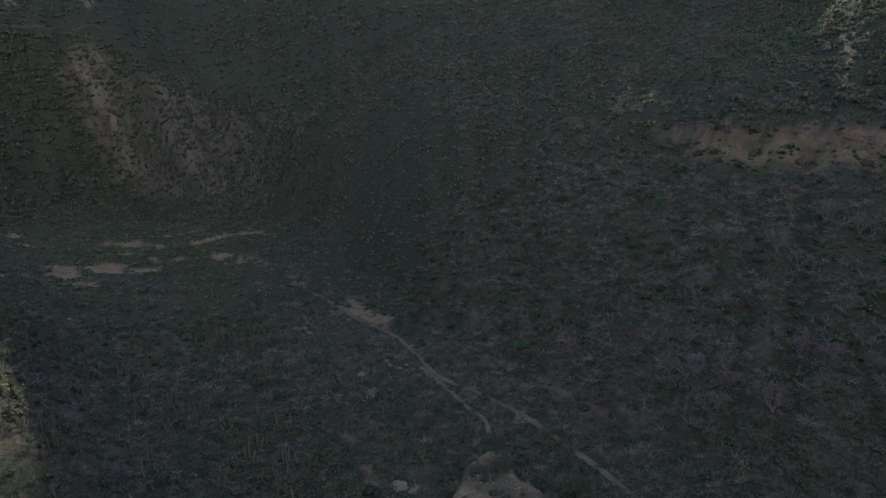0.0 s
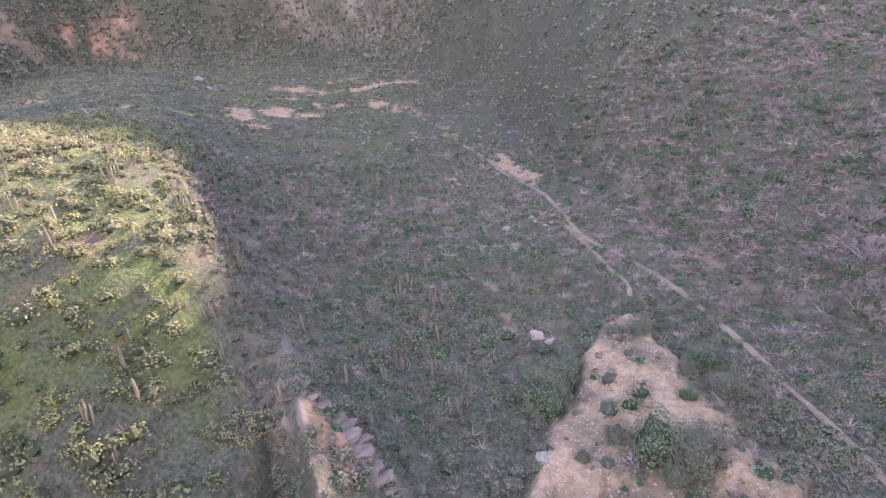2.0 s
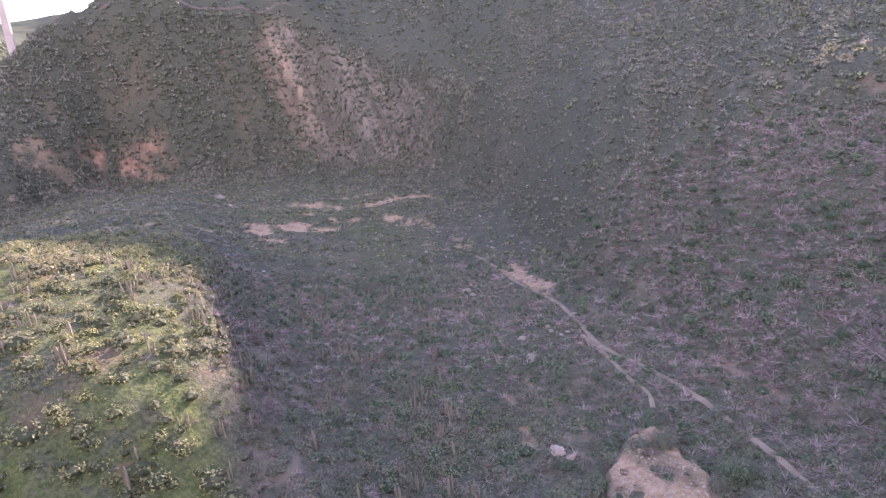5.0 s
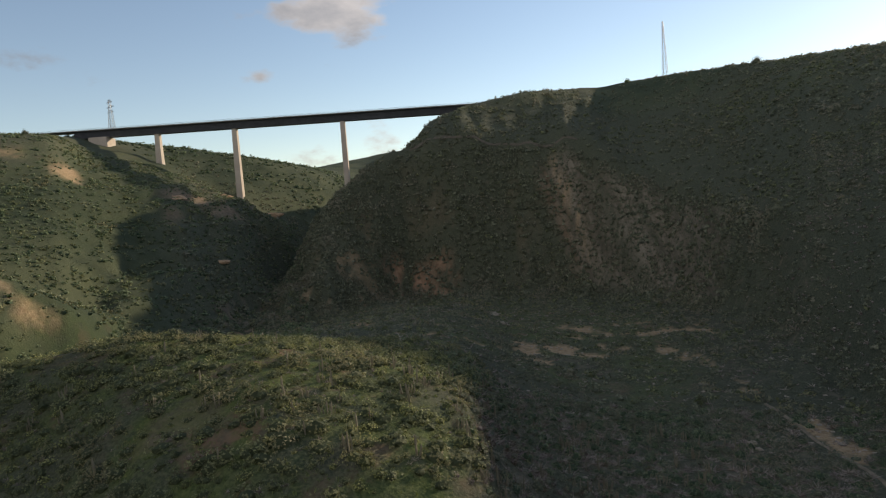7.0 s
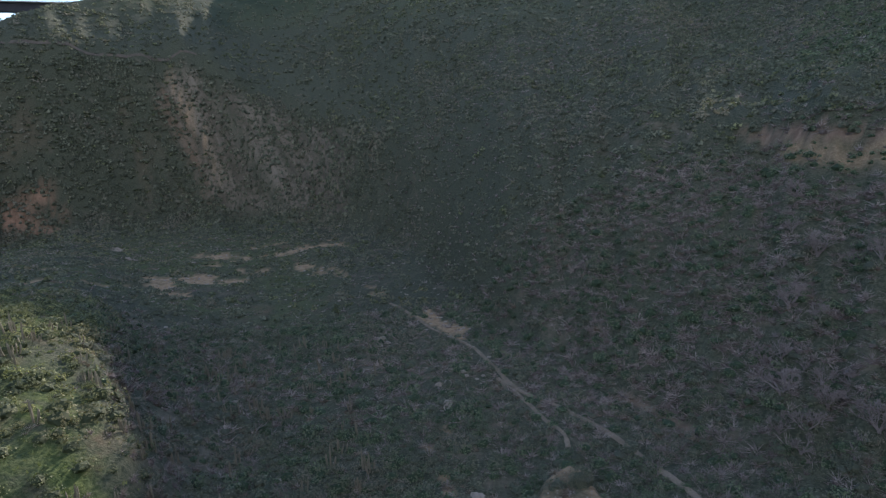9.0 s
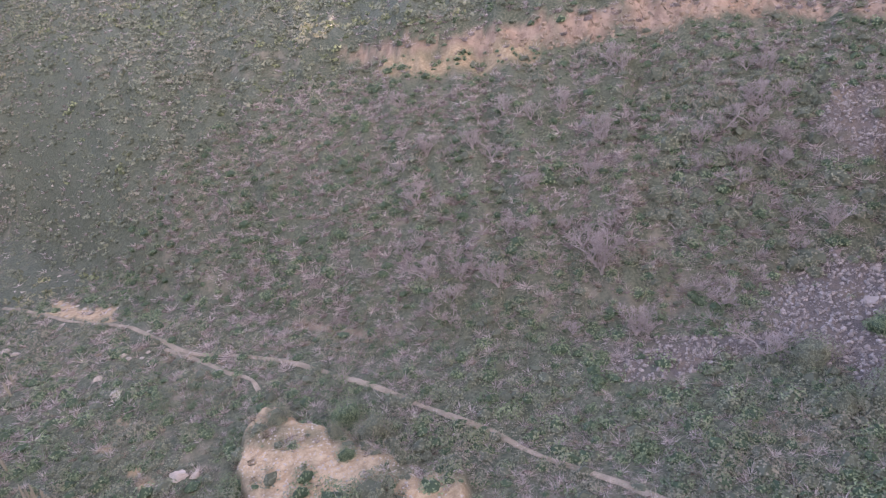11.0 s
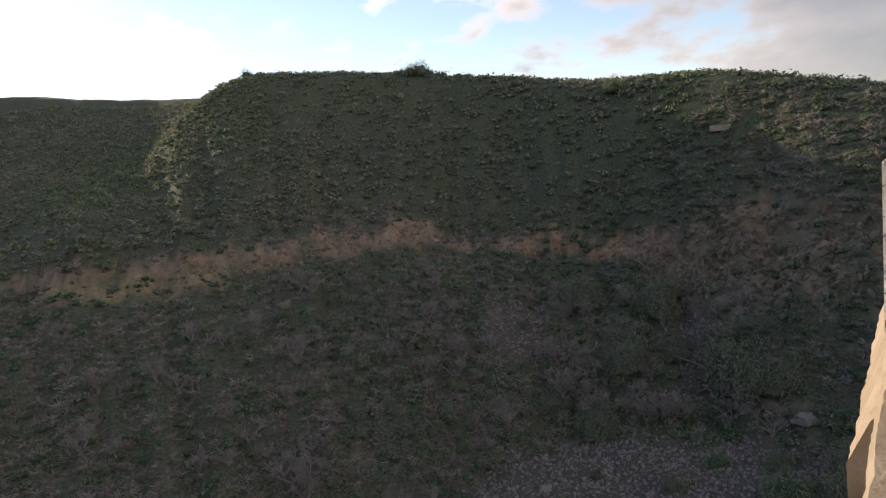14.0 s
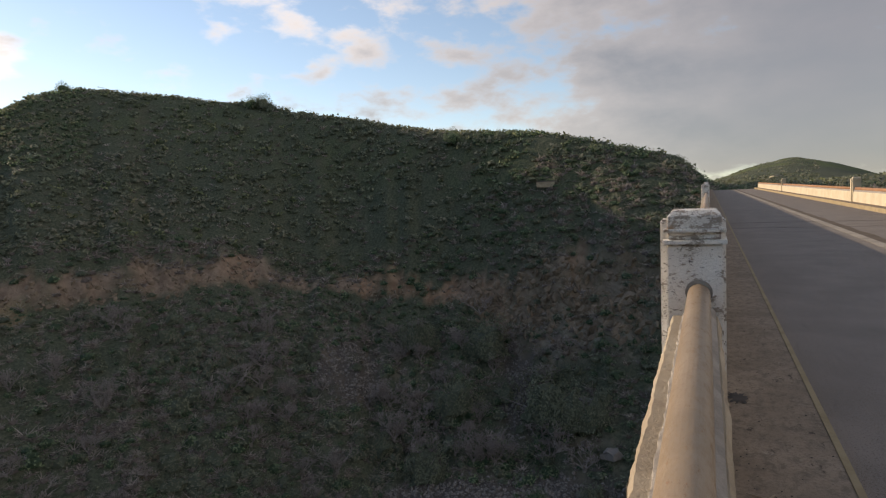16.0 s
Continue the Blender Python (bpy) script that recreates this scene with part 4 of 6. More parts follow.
def make_parapet(mirror):
    """One side's parapet: posts, a pipe rail and a low wall on a ledge."""
    para = empty("bridge_parapet", OLD)
    s = -1 if mirror else 1
    off = FAR_WALL if mirror else 0.0
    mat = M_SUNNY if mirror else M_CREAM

    def fx(x):
        return off + s * x
    for p in POSTS:
        # a flat grey disc stands for the shade in the hole round the pipe
        bm = bmesh.new()
        bmesh.ops.create_cone(bm, cap_ends=True, segments=24, radius1=0.096, radius2=0.096, depth=0.02, matrix=Matrix.Translation((fx(-0.03), p + 0.022, 0.735)) @ pose(0, 0, 0, 90))
        part("socket", bm, M_MORTAR, para, "flat grey disc painting the shaded recess round the pipe end")
    spans = [NEAR_END] + [p for p in POSTS] + [FAR_END]
    for p in POSTS:
        x0, x1 = sorted((fx(-0.28), fx(0.16)))
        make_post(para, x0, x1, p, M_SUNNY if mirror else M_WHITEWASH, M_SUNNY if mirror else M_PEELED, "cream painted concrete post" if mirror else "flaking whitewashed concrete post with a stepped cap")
    for a, b in zip(spans, spans[1:]):
        a = a + 0.40 if a in POSTS else a
        n = max(2, int((b - a) / (0.045 if a < 0 < b else 0.3)))
        # low wall with a weathered top, thicker at its outer foot
        bm = bmesh.new()
        prof = [(-0.255, -0.30), (0.122, -0.30), (0.118, 0.50), (0.095, 0.56), (-0.208, 0.56), (-0.228, 0.52)]
        rows = []
        for k in range(n + 1):
            y = a + (b - a) * k / n
            rows.append([bm.verts.new((fx(x) + (noise.noise((y * 3, x * 9, z * 5)) * 0.009 + noise.noise((y * 15, x * 9, z * 5)) * 0.007), y, z + noise.noise((y * 4, x * 7, z)) * 0.005 + noise.noise((y * 18, x * 7, z)) * 0.005)) for x, z in prof])
        for lo, hi in zip(rows, rows[1:]):
            for i in range(len(prof)):
                bm.faces.new((lo[i], lo[(i + 1) % len(prof)], hi[(i + 1) % len(prof)], hi[i]))
        bm.faces.new(rows[0])
        bm.faces.new(rows[-1][::-1])
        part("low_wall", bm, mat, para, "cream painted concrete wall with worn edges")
        bm = bmesh.new()
        rows = []
        for k in range(n + 1):
            y = a + (b - a) * k / n
            wob = noise.noise((y * 2.2, 3.0, 1.0)) * 0.012 + noise.noise((y * 13, 8.0, 1.0)) * 0.009 + noise.noise((y * 31, 5.0, 1.0)) * 0.009
            # raised middle under the pipe is added, blocking sun through the gap
            rows.append([bm.verts.new((fx(x), y, z + noise.noise((y * 6, x * 20, 2.0)) * 0.006)) for x, z in ((0.088, 0.55), (0.084, 0.60), (0.03, 0.652), (-0.08, 0.652), (-0.105, 0.59), (-0.145 + wob, 0.575), (-0.152 + wob, 0.55))])
        for lo, hi in zip(rows, rows[1:]):
            for i in range(7):
                bm.faces.new((lo[i], lo[(i + 1) % 7], hi[(i + 1) % 7], hi[i]))
        bm.faces.new(rows[0])
        bm.faces.new(rows[-1][::-1])
        part("mortar_bed", bm, M_MORTAR, para, "rough grey mortar on top of the wall")
        bm = bmesh.new()
        bar(bm, (fx(-0.03), a - 0.02, 0.72), (fx(-0.03), b + 0.02, 0.72), 0.080, 28)
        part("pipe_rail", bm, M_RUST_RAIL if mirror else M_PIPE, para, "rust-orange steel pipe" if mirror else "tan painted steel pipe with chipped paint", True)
        m_ = max(2, int((b - a) / 6))
        for k in range(1, m_):
            y = a + (b - a) * k / m_
            bm = bmesh.new()
            block(bm, fx(-0.03) - 0.05, fx(-0.03) + 0.05, y - 0.06, y + 0.06, 0.55, 0.64, 0.01)
            part("saddle", bm, M_CREAM, para)
    for p in POSTS:
        bm = bmesh.new()
        prof = [(-0.26, -0.9), (-0.26, 0.12), (-0.315, 0.06), (-0.41, -0.20), (-0.41, -0.9)]
        rows = []
        for k in range(60):
            y = p - 1.35 + 3.1 * k / 59
            rows.append([bm.verts.new((fx(x) + noise.noise((y * 8, x * 9, z)) * 0.016 + noise.noise((y * 27, x * 9, z)) * 0.014, y, z + noise.noise((y * 9, x * 7, z * 3)) * 0.02 + noise.noise((y * 25, x * 7, z * 3)) * 0.018)) for x, z in prof])
        for lo, hi in zip(rows, rows[1:]):
            for i in range(5):
                bm.faces.new((lo[i], lo[(i + 1) % 5], hi[(i + 1) % 5], hi[i]))
        bm.faces.new(rows[0])
        bm.faces.new(rows[-1][::-1])
        part("buttress", bm, M_RUBBLE, para, "rough tan concrete buttress outside a post")
    return tagged(para, "whitewashed concrete bridge parapet with tan pipe rail" if not mirror else "sunlit cream bridge parapet with pipe rail across the road", "parapet", "bridge parapets")


make_parapet(False)
make_parapet(True)

# ---- the high viaduct down the valley ----


def at(az, el, d):
    return direction(az, el) * (d / math.cos(radians(el)))


V0, V1 = at(68.4, 7.72, 560), at(34.5, 8.5, 500)       # the deck's underside, abutment to far side
V_LEN = (V1 - V0).length
V_DIR = (V1 - V0).normalized()
V_M = Matrix.Translation(V0) @ V_DIR.to_track_quat("Y", "Z").to_matrix().to_4x4()     # y along the deck, x across, z up


def viaduct():
    v = empty("viaduct", V_M)
    bm = bmesh.new()
    prism(bm, [(-3.2, -1.7), (3.2, -1.7), (3.6, 3.6), (-3.6, 3.6)], -6, V_LEN)
    part("girder", bm, M_STEEL, v, "dark steel box girder")
    bm = bmesh.new()
    prism(bm, [(-6.2, 3.6), (6.2, 3.6), (6.2, 4.2), (5.9, 4.2), (5.9, 4.0), (-5.9, 4.0), (-5.9, 4.2), (-6.2, 4.2)], -40, V_LEN)
    part("deck", bm, M_DECK_EDGE, v, "concrete road deck with pale edges")
    for x in (-6.0, 6.0):
        bm = bmesh.new()
        for z in (4.6, 5.1):
            bar(bm, (x, -40, z), (x, V_LEN, z), 0.07, 5)
        y = -40
        while y < V_LEN:
            bar(bm, (x, y, 4.1), (x, y, 5.15), 0.06, 5)
            y += 4.0
        part("railing", bm, M_GALV, v, "thin steel railing")
    inv = V_M.inverted()
    for az, base, w in ((63.1, 5.2, 5.4), (57.0, 1.9, 5.9), (47.75, -4.0, 6.0)):
        # where the line of sight of that azimuth crosses the deck
        n = Vector((math.cos(radians(az)), math.sin(radians(az)), 0))
        t = -(V0.dot(n)) / V_DIR.dot(n)
        top = V0 + V_DIR * t
        foot = math.hypot(top.x, top.y) * math.tan(radians(base)) - 3
        h = top.z - foot
        bm = bmesh.new()
        half, thick = w / 2, 2.1
        rows = []
        for z, k in ((0, 1.0), (-3.0, 0.86), (-h, 1.18)):
            rows.append([bm.verts.new((sx * half * k, t + sy * thick * k, z)) for sx, sy in ((-1, -1), (1, -1), (1, 1), (-1, 1))])
        for lo, hi in zip(rows, rows[1:]):
            for i in range(4):
                bm.faces.new((lo[i], hi[i], hi[(i + 1) % 4], lo[(i + 1) % 4]))
        bm.faces.new(rows[0])
        bm.faces.new(rows[-1][::-1])
        bmesh.ops.bevel(bm, geom=list(bm.edges), offset=0.25, segments=1, affect="EDGES")
        part("pier", bm, M_PIER, v, "tall tapered concrete pier")
    bm = bmesh.new()
    block(bm, -7, 7, 6.0, 20.0, -11, -1.75, 0.3)
    part("abutment", bm, M_PIER, v, "sunlit concrete abutment")
    return tagged(v, "high viaduct with dark steel girder on tall concrete piers", "viaduct")


viaduct()


def lattice_mast(name, foot, h, base, top, arms, label, category):
    """A tapered four-legged lattice tower."""
    m = empty(name, Matrix.Translation(foot))
    for sx, sy in ((-1, -1), (1, -1), (1, 1), (-1, 1)):
        bm = bmesh.new()
        bar(bm, (sx * base, sy * base, -1.5), (sx * top, sy * top, h), 0.16, 5)
        part("leg", bm, M_GALV, m)
    n = 14
    for k in range(n):
        z0, z1 = h * k / n, h * (k + 1) / n
        b0, b1 = base + (top - base) * k / n, base + (top - base) * (k + 1) / n
        bm = bmesh.new()
        for i in range(4):
            c0 = [(-1, -1), (1, -1), (1, 1), (-1, 1)][i]
            c1 = [(-1, -1), (1, -1), (1, 1), (-1, 1)][(i + 1) % 4]
            bar(bm, (c0[0] * b0, c0[1] * b0, z0), (c1[0] * b1, c1[1] * b1, z1), 0.07, 4)
            bar(bm, (c0[0] * b1, c0[1] * b1, z1), (c1[0] * b1, c1[1] * b1, z1), 0.07, 4)
        part("bracing", bm, M_GALV, m)
    for z, half in arms:
        bm = bmesh.new()
        for s in (-1, 1):
            bar(bm, (-half, s * 0.3, z), (half, s * 0.3, z), 0.12, 4)
            bar(bm, (s * half, 0, z), (0, 0, z + 1.6), 0.09, 4)
        part("cross_arm", bm, M_GALV, m)
    return tagged(m, label, category)


mast_foot = at(19.4, 9.6, 586)
lattice_mast("radio_mast", mast_foot, 46, 2.0, 0.35, (), "slender steel lattice radio mast on the ridge", "mast")
lattice_mast("power_pylon", at(66.4, 7.7, 640), 33, 2.6, 0.7, ((22, 6), (26.5, 7.5), (31, 5)), "steel lattice power pylon with three cross arms", "pylon")

# ---- tracks and roads on the ground ----


def make_dirt():
    m = Nodes("packed_dirt", 0.95, 0.0, 0.1)
    c = m.mix(m.ramp(m.noise(0.5, 6, 0.6), 0.3, 0.7), (0.19, 0.152, 0.112), (0.30, 0.245, 0.182))
    c = m.mix(m.ramp(m.noise(5, 6, 0.7), 0.45, 0.7), c, (0.15, 0.15, 0.10))
    m.bump(m.noise(6, 6, 0.7), 0.5, 0.06)
    return m.done(c)


M_DIRT = make_dirt()
M_OCHRE_SOIL = plain("dull_gravel", (0.10, 0.086, 0.066), (0.15, 0.128, 0.10), 0.5, 0.95, fine=4, bump=0)
TRACKS = []


def curve(points, step):
    """Evenly spaced places along a smooth line through (azimuth, distance) points."""
    p = np.array([(-math.sin(radians(a)) * r, math.cos(radians(a)) * r) for a, r in points])
    p = np.vstack([2 * p[0] - p[1], p, 2 * p[-1] - p[-2]])
    out = []
    for k in range(1, len(p) - 2):
        n = max(2, int(np.hypot(*(p[k + 1] - p[k])) / step))
        for t in np.arange(n) / n:
            a, b, c, d = p[k - 1], p[k], p[k + 1], p[k + 2]
            out.append(0.5 * (2 * b + (c - a) * t + (2 * a - 5 * b + 4 * c - d) * t * t + (3 * b - a - 3 * c + d) * t ** 3))
    out.append(p[-2])
    return np.array(out)


def track(name, points, width, label, step=1.2, lift=0.10, mat=None, clear=1.0):
    line = curve(points, step)
    TRACKS.append((line, width * clear))
    tan = np.gradient(line, axis=0)
    tan /= np.hypot(tan[:, 0], tan[:, 1])[:, None]
    side = np.stack([tan[:, 1], -tan[:, 0]], -1)
    k = np.linspace(-0.5, 0.5, 6)
    w = width * (1 + 0.5 * (fuzz(np.arange(len(line)) * 0.35, np.zeros(len(line)), 21) - 0.5))
    p = line[:, None] + side[:, None] * (k[None, :, None] * w[:, None, None])
    z = height(p[..., 0], p[..., 1])
    level = z.mean(1, keepdims=True)
    z = z + np.clip(level - z, -0.15, 0.3) * 0.5 + lift - np.abs(k)[None] ** 2 * 0.5
    n, m = z.shape
    i = np.arange(n * m).reshape(n, m)
    q = np.stack([i[:-1, :-1], i[:-1, 1:], i[1:, 1:], i[1:, :-1]], -1).reshape(-1, 4)
    me = bpy.data.meshes.new(name)
    me.from_pydata(np.dstack([p, z]).reshape(-1, 3).tolist(), [], q.tolist())
    me.polygons.foreach_set("use_smooth", np.ones(len(me.polygons), bool))
    me.materials.append(mat or M_DIRT)
    return tagged(new(name, me), label, "dirt track", kind="structure")


track("dirt_track", ((13, 150), (9.7, 127), (5.4, 111), (2, 94.5), (-2.5, 85), (-8, 77), (-13.8, 68), (-19.5, 61), (-25.4, 55.5), (-32, 50), (-42, 45), (-52, 39), (-66, 34), (-86, 31)), 0.85,
      "pale packed dirt track along the valley floor", lift=0.24, clear=0.9)
track("footpath", ((3.2, 97), (1.0, 90), (-1.2, 82), (-3.0, 77), (-3.4, 74)), 0.8, "narrow pale footpath branching off the dirt track", 0.8)
track("ridge_road", ((42, 404), (39, 406), (36, 405), (31, 405.5), (27, 406)), 2.2, "pale gravel road benched into the far hill", 4.0, lift=0.3, mat=M_OCHRE_SOIL)
track("approach_road", ((100, 330), (90, 345), (84, 356), (82.2, 364), (80.6, 370), (79.5, 378), (78.6, 384)), 6.5, "grey road curving over the sunlit hill", 4.0, lift=0.6, mat=M_ASPHALT)


# ---- scrub, stones ----


def make_leaf(name, dark, light, dry):
    m = Nodes(name, 0.8, 0.0, 0.2)
    # tone 0 keeps bush bodies dark: inner wood, and shade put into the colour
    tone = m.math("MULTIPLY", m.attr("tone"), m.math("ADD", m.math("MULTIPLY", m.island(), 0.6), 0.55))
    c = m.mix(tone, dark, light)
    c = m.mix(m.math("MULTIPLY", m.ramp(m.noise(0.05, 4, 0.6), 0.48, 0.64, 0.0, 0.7), m.ramp(m.attr("tone"), 0.05, 0.3)), c, dry)
    m.done(c)
    # thin leaves let light through
    through_leaf, both = m.n("ShaderNodeBsdfTranslucent"), m.n("ShaderNodeAddShader")
    m.put(m.mix(1.0, c, (0.30, 0.31, 0.24), "MULTIPLY"), through_leaf.inputs["Color"])
    m.put(m.b.outputs[0], both.inputs[0])
    m.put(through_leaf.outputs[0], both.inputs[1])
    m.put(both.outputs[0], m.t.nodes["Material Output"].inputs["Surface"])
    return m.mat


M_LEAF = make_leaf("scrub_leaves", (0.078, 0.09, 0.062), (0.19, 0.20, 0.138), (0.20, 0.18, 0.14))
# brighter leaves for the knoll, its sunlight put into the colour
M_SUN_LEAF = make_leaf("sunlit_yellow_green_leaves", (0.062, 0.076, 0.034), (0.31, 0.32, 0.13), (0.25, 0.225, 0.13))
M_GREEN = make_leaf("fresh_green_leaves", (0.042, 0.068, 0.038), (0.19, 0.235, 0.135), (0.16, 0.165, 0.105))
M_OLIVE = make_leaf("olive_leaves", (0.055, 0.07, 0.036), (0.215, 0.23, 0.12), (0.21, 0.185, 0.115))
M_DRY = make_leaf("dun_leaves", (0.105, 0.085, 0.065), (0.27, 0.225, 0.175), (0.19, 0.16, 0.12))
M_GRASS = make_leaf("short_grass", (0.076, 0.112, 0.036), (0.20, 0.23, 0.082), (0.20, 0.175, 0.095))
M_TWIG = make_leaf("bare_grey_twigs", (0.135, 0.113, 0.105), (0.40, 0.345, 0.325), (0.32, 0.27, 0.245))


def make_loose_stone():
    m = Nodes("grey_brown_stone", 0.95)
    c = m.mix(m.island(), (0.105, 0.094, 0.085), (0.30, 0.27, 0.244))
    c = m.mix(m.ramp(m.noise(14.0, 5, 0.65), 0.4, 0.7, 0.0, 0.6), c, (0.14, 0.12, 0.10))
    return m.done(c)


M_STONE = make_loose_stone()
M_SLAB = plain("dull_brown_rock", (0.13, 0.108, 0.085), (0.24, 0.20, 0.16), 0.8, 0.95, fine=9, bump=0.4)
M_PALE = plain("pale_stone", (0.26, 0.225, 0.18), (0.40, 0.355, 0.295), 0.8, 0.95, fine=9, bump=0.3)
M_TAN_ROCK = plain("tan_brown_rock", (0.13, 0.098, 0.07), (0.29, 0.225, 0.165), 0.5, 0.95, fine=5, bump=0.5, depth=0.05)
M_OCHRE = plain("ochre_rock", (0.36, 0.23, 0.14), (0.52, 0.37, 0.24), 0.5, 0.95, fine=6, bump=0.5, depth=0.1)

rng = np.random.default_rng(5)
HIDDEN = EL < np.maximum.accumulate(EL, axis=1) - 0.7       # ground hidden from the lookout, thinned to fit the camera's view


def lookup(grid, x, y):
    az = np.degrees(np.arctan2(-x, y))
    az = np.where(az < AZ[0], az + 360, az)
    i = np.clip(np.searchsorted(AZ, az), 0, na - 1)
    j = np.clip(np.searchsorted(RAD, np.hypot(x, y)), 0, nr - 1)
    return grid[i, j]


def off_track(x, y):
    keep = np.ones(len(x), bool)
    for line, w in TRACKS:
        for k in range(0, len(line), 2):
            keep &= (x - line[k, 0]) ** 2 + (y - line[k, 1]) ** 2 > (w * 0.5 + 0.5) ** 2
    return keep


BARE = np.clip(MASK["sand"] * 0.93 + MASK["red"] * 0.93 + MASK["scree"] * 0.97 + MASK["rock"] * 0.5 + MASK["grass"] * 0.35, 0, 1)


def scatter(n, r0, r1, a0, a1, keep):
    """Random places on the plan, even by area, kept by chance where keep(x, y, az, r) allows."""
    r = np.sqrt(rng.uniform(r0 * r0, r1 * r1, n))
    a = rng.uniform(a0, a1, n)
    x, y = -np.sin(np.radians(a)) * r, np.cos(np.radians(a)) * r
    ok = (rng.random(n) < keep(x, y, a, r)) & off_track(x, y)
    return x[ok], y[ok]


def tuft(leaves, size, seed, twigs=False):
    """Corners of one loose shrub: bare twigs out of one root, or leaf blades over a dome, three corners each."""
    g = np.random.default_rng(seed)
    tri = []
    for _ in range(leaves):
        d = g.normal(size=3)
        d[2] = abs(d[2]) * 0.8
        d /= np.linalg.norm(d)
        if twigs:
            tip = d * g.uniform(0.6, 1.05) * np.array([1, 1, 0.9]) + g.normal(size=3) * 0.16
            root = d * g.uniform(0.0, 0.35) * np.array([0.6, 0.6, 0.8])
            s = np.cross(d, g.normal(size=3))
            s *= size / np.linalg.norm(s)
            tri += [root - s, root + s, tip]
        else:
            lump = 0.78 + 0.3 * math.sin(3 * d[0] + seed) * math.cos(4 * d[1] + seed * 2)
            c = d * lump * g.uniform(0.62, 1.05) * np.array([1, 1, 0.85])
            u, w = g.normal(size=3), g.normal(size=3)
            u += d * 0.5
            u *= size / np.linalg.norm(u)
            w *= size / np.linalg.norm(w)
            tri += [c - u * 0.8, c + w, c + u]
    return np.array(tri)


def dome(blades, size, seed, body=2, core=0.80):
    """Corners of one dense bush: a lumpy body of close foliage, darkened for the shade within, with leaf blades lying
    over it and standing off it.
    """
    g = np.random.default_rng(seed)
    ph = g.uniform(0, 6.28, 4)

    def lump(d):
        return 0.84 + 0.17 * math.sin(3.3 * d[0] + ph[0]) * math.cos(2.9 * d[1] + ph[1]) + 0.12 * math.sin(5.1 * d[2] + 4.3 * d[0] + ph[2]) + 0.07 * math.sin(8 * d[1] + ph[3])
    tri = []
    bm = bmesh.new()
    bmesh.ops.create_icosphere(bm, subdivisions=body, radius=1.0)
    for v in bm.verts:
        d = v.co.normalized()
        v.co = d * lump(d) * core * g.uniform(0.86, 1.14)
        v.co.z = max(v.co.z, -0.12)
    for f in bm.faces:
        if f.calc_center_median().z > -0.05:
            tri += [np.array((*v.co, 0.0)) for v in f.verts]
    bm.free()
    for _ in range(blades):
        d = g.normal(size=3)
        d[2] = abs(d[2]) * 0.9 + 0.05
        d /= np.linalg.norm(d)
        c = d * lump(d) * g.uniform(0.8, 1.1)
        n = d + g.normal(size=3) * 0.42
        u = np.cross(n, g.normal(size=3))
        u *= size * g.uniform(0.7, 1.2) / np.linalg.norm(u)
        w = np.cross(n, u)
        w *= size * g.uniform(0.9, 1.6) / np.linalg.norm(w)
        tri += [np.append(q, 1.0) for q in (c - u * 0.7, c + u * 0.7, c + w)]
    return np.array(tri)


def twig_dome(twigs, size, seed):
    """Corners of one leafless bush: many thin twigs fanning out of one root, with shorter ones crossing them within."""
    t = np.vstack([tuft(twigs, size, seed, True), tuft(twigs // 3, size * 1.4, seed + 500, True) * 0.6])
    return np.vstack([dome(0, 0.1, seed, 1, 0.5)[:24], np.hstack([t, np.ones((len(t), 1))])])


def grass_tuft(blades, seed):
    """Corners of one tuft of grass: thin blades leaning out of one root."""
    g = np.random.default_rng(seed)
    tri = []
    for _ in range(blades):
        a, lean = g.uniform(0, 6.28), g.uniform(0.1, 0.7)
        o = np.array([g.normal() * 0.45, g.normal() * 0.45, 0])
        side = np.array([-math.sin(a), math.cos(a), 0]) * 0.09
        tri += [o - side, o + side, o + np.array([math.cos(a) * lean, math.sin(a) * lean, g.uniform(0.5, 1.0)])]
    return np.array(tri)


def stuff(name, x, y, smin, smax, shapes, mat, label, category, sink=0.1, squash=(0.7, 1.1)):
    """Many alike small things joined into one mesh, each with a tone of its own."""
    n = len(x)
    if not n:
        return None
    z = height(x, y)
    s = smin + (smax - smin) * rng.random(n) ** 1.5
    turn = rng.uniform(0, 2 * math.pi, n)
    h = rng.uniform(*squash, n)
    which = rng.integers(0, len(shapes), n)
    shade = rng.random(n)
    co, tone = [], []
    for k, shape in enumerate(shapes):
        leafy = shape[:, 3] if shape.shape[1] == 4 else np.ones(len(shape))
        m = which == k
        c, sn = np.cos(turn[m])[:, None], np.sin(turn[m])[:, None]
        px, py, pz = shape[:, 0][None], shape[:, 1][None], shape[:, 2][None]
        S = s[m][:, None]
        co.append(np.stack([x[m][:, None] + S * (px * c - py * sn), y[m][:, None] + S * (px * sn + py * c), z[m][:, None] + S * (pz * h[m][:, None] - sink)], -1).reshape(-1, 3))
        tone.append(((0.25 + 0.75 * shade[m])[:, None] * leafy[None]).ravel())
    co = np.vstack(co).astype(np.float32)
    me = bpy.data.meshes.new(name)
    nv = len(co)
    me.vertices.add(nv)
    me.vertices.foreach_set("co", co.ravel())
    me.loops.add(nv)
    me.loops.foreach_set("vertex_index", np.arange(nv, dtype=np.int32))
    me.polygons.add(nv // 3)
    me.polygons.foreach_set("loop_start", np.arange(0, nv, 3, dtype=np.int32))
    me.update(calc_edges=True)
    me.attributes.new("tone", "FLOAT", "POINT").data.foreach_set("value", np.concatenate(tone).astype(np.float32))
    me.materials.append(mat)
    return tagged(new(name, me), label, category, kind="stuff")


def bare_at(x, y):
    return lookup(BARE, x, y)


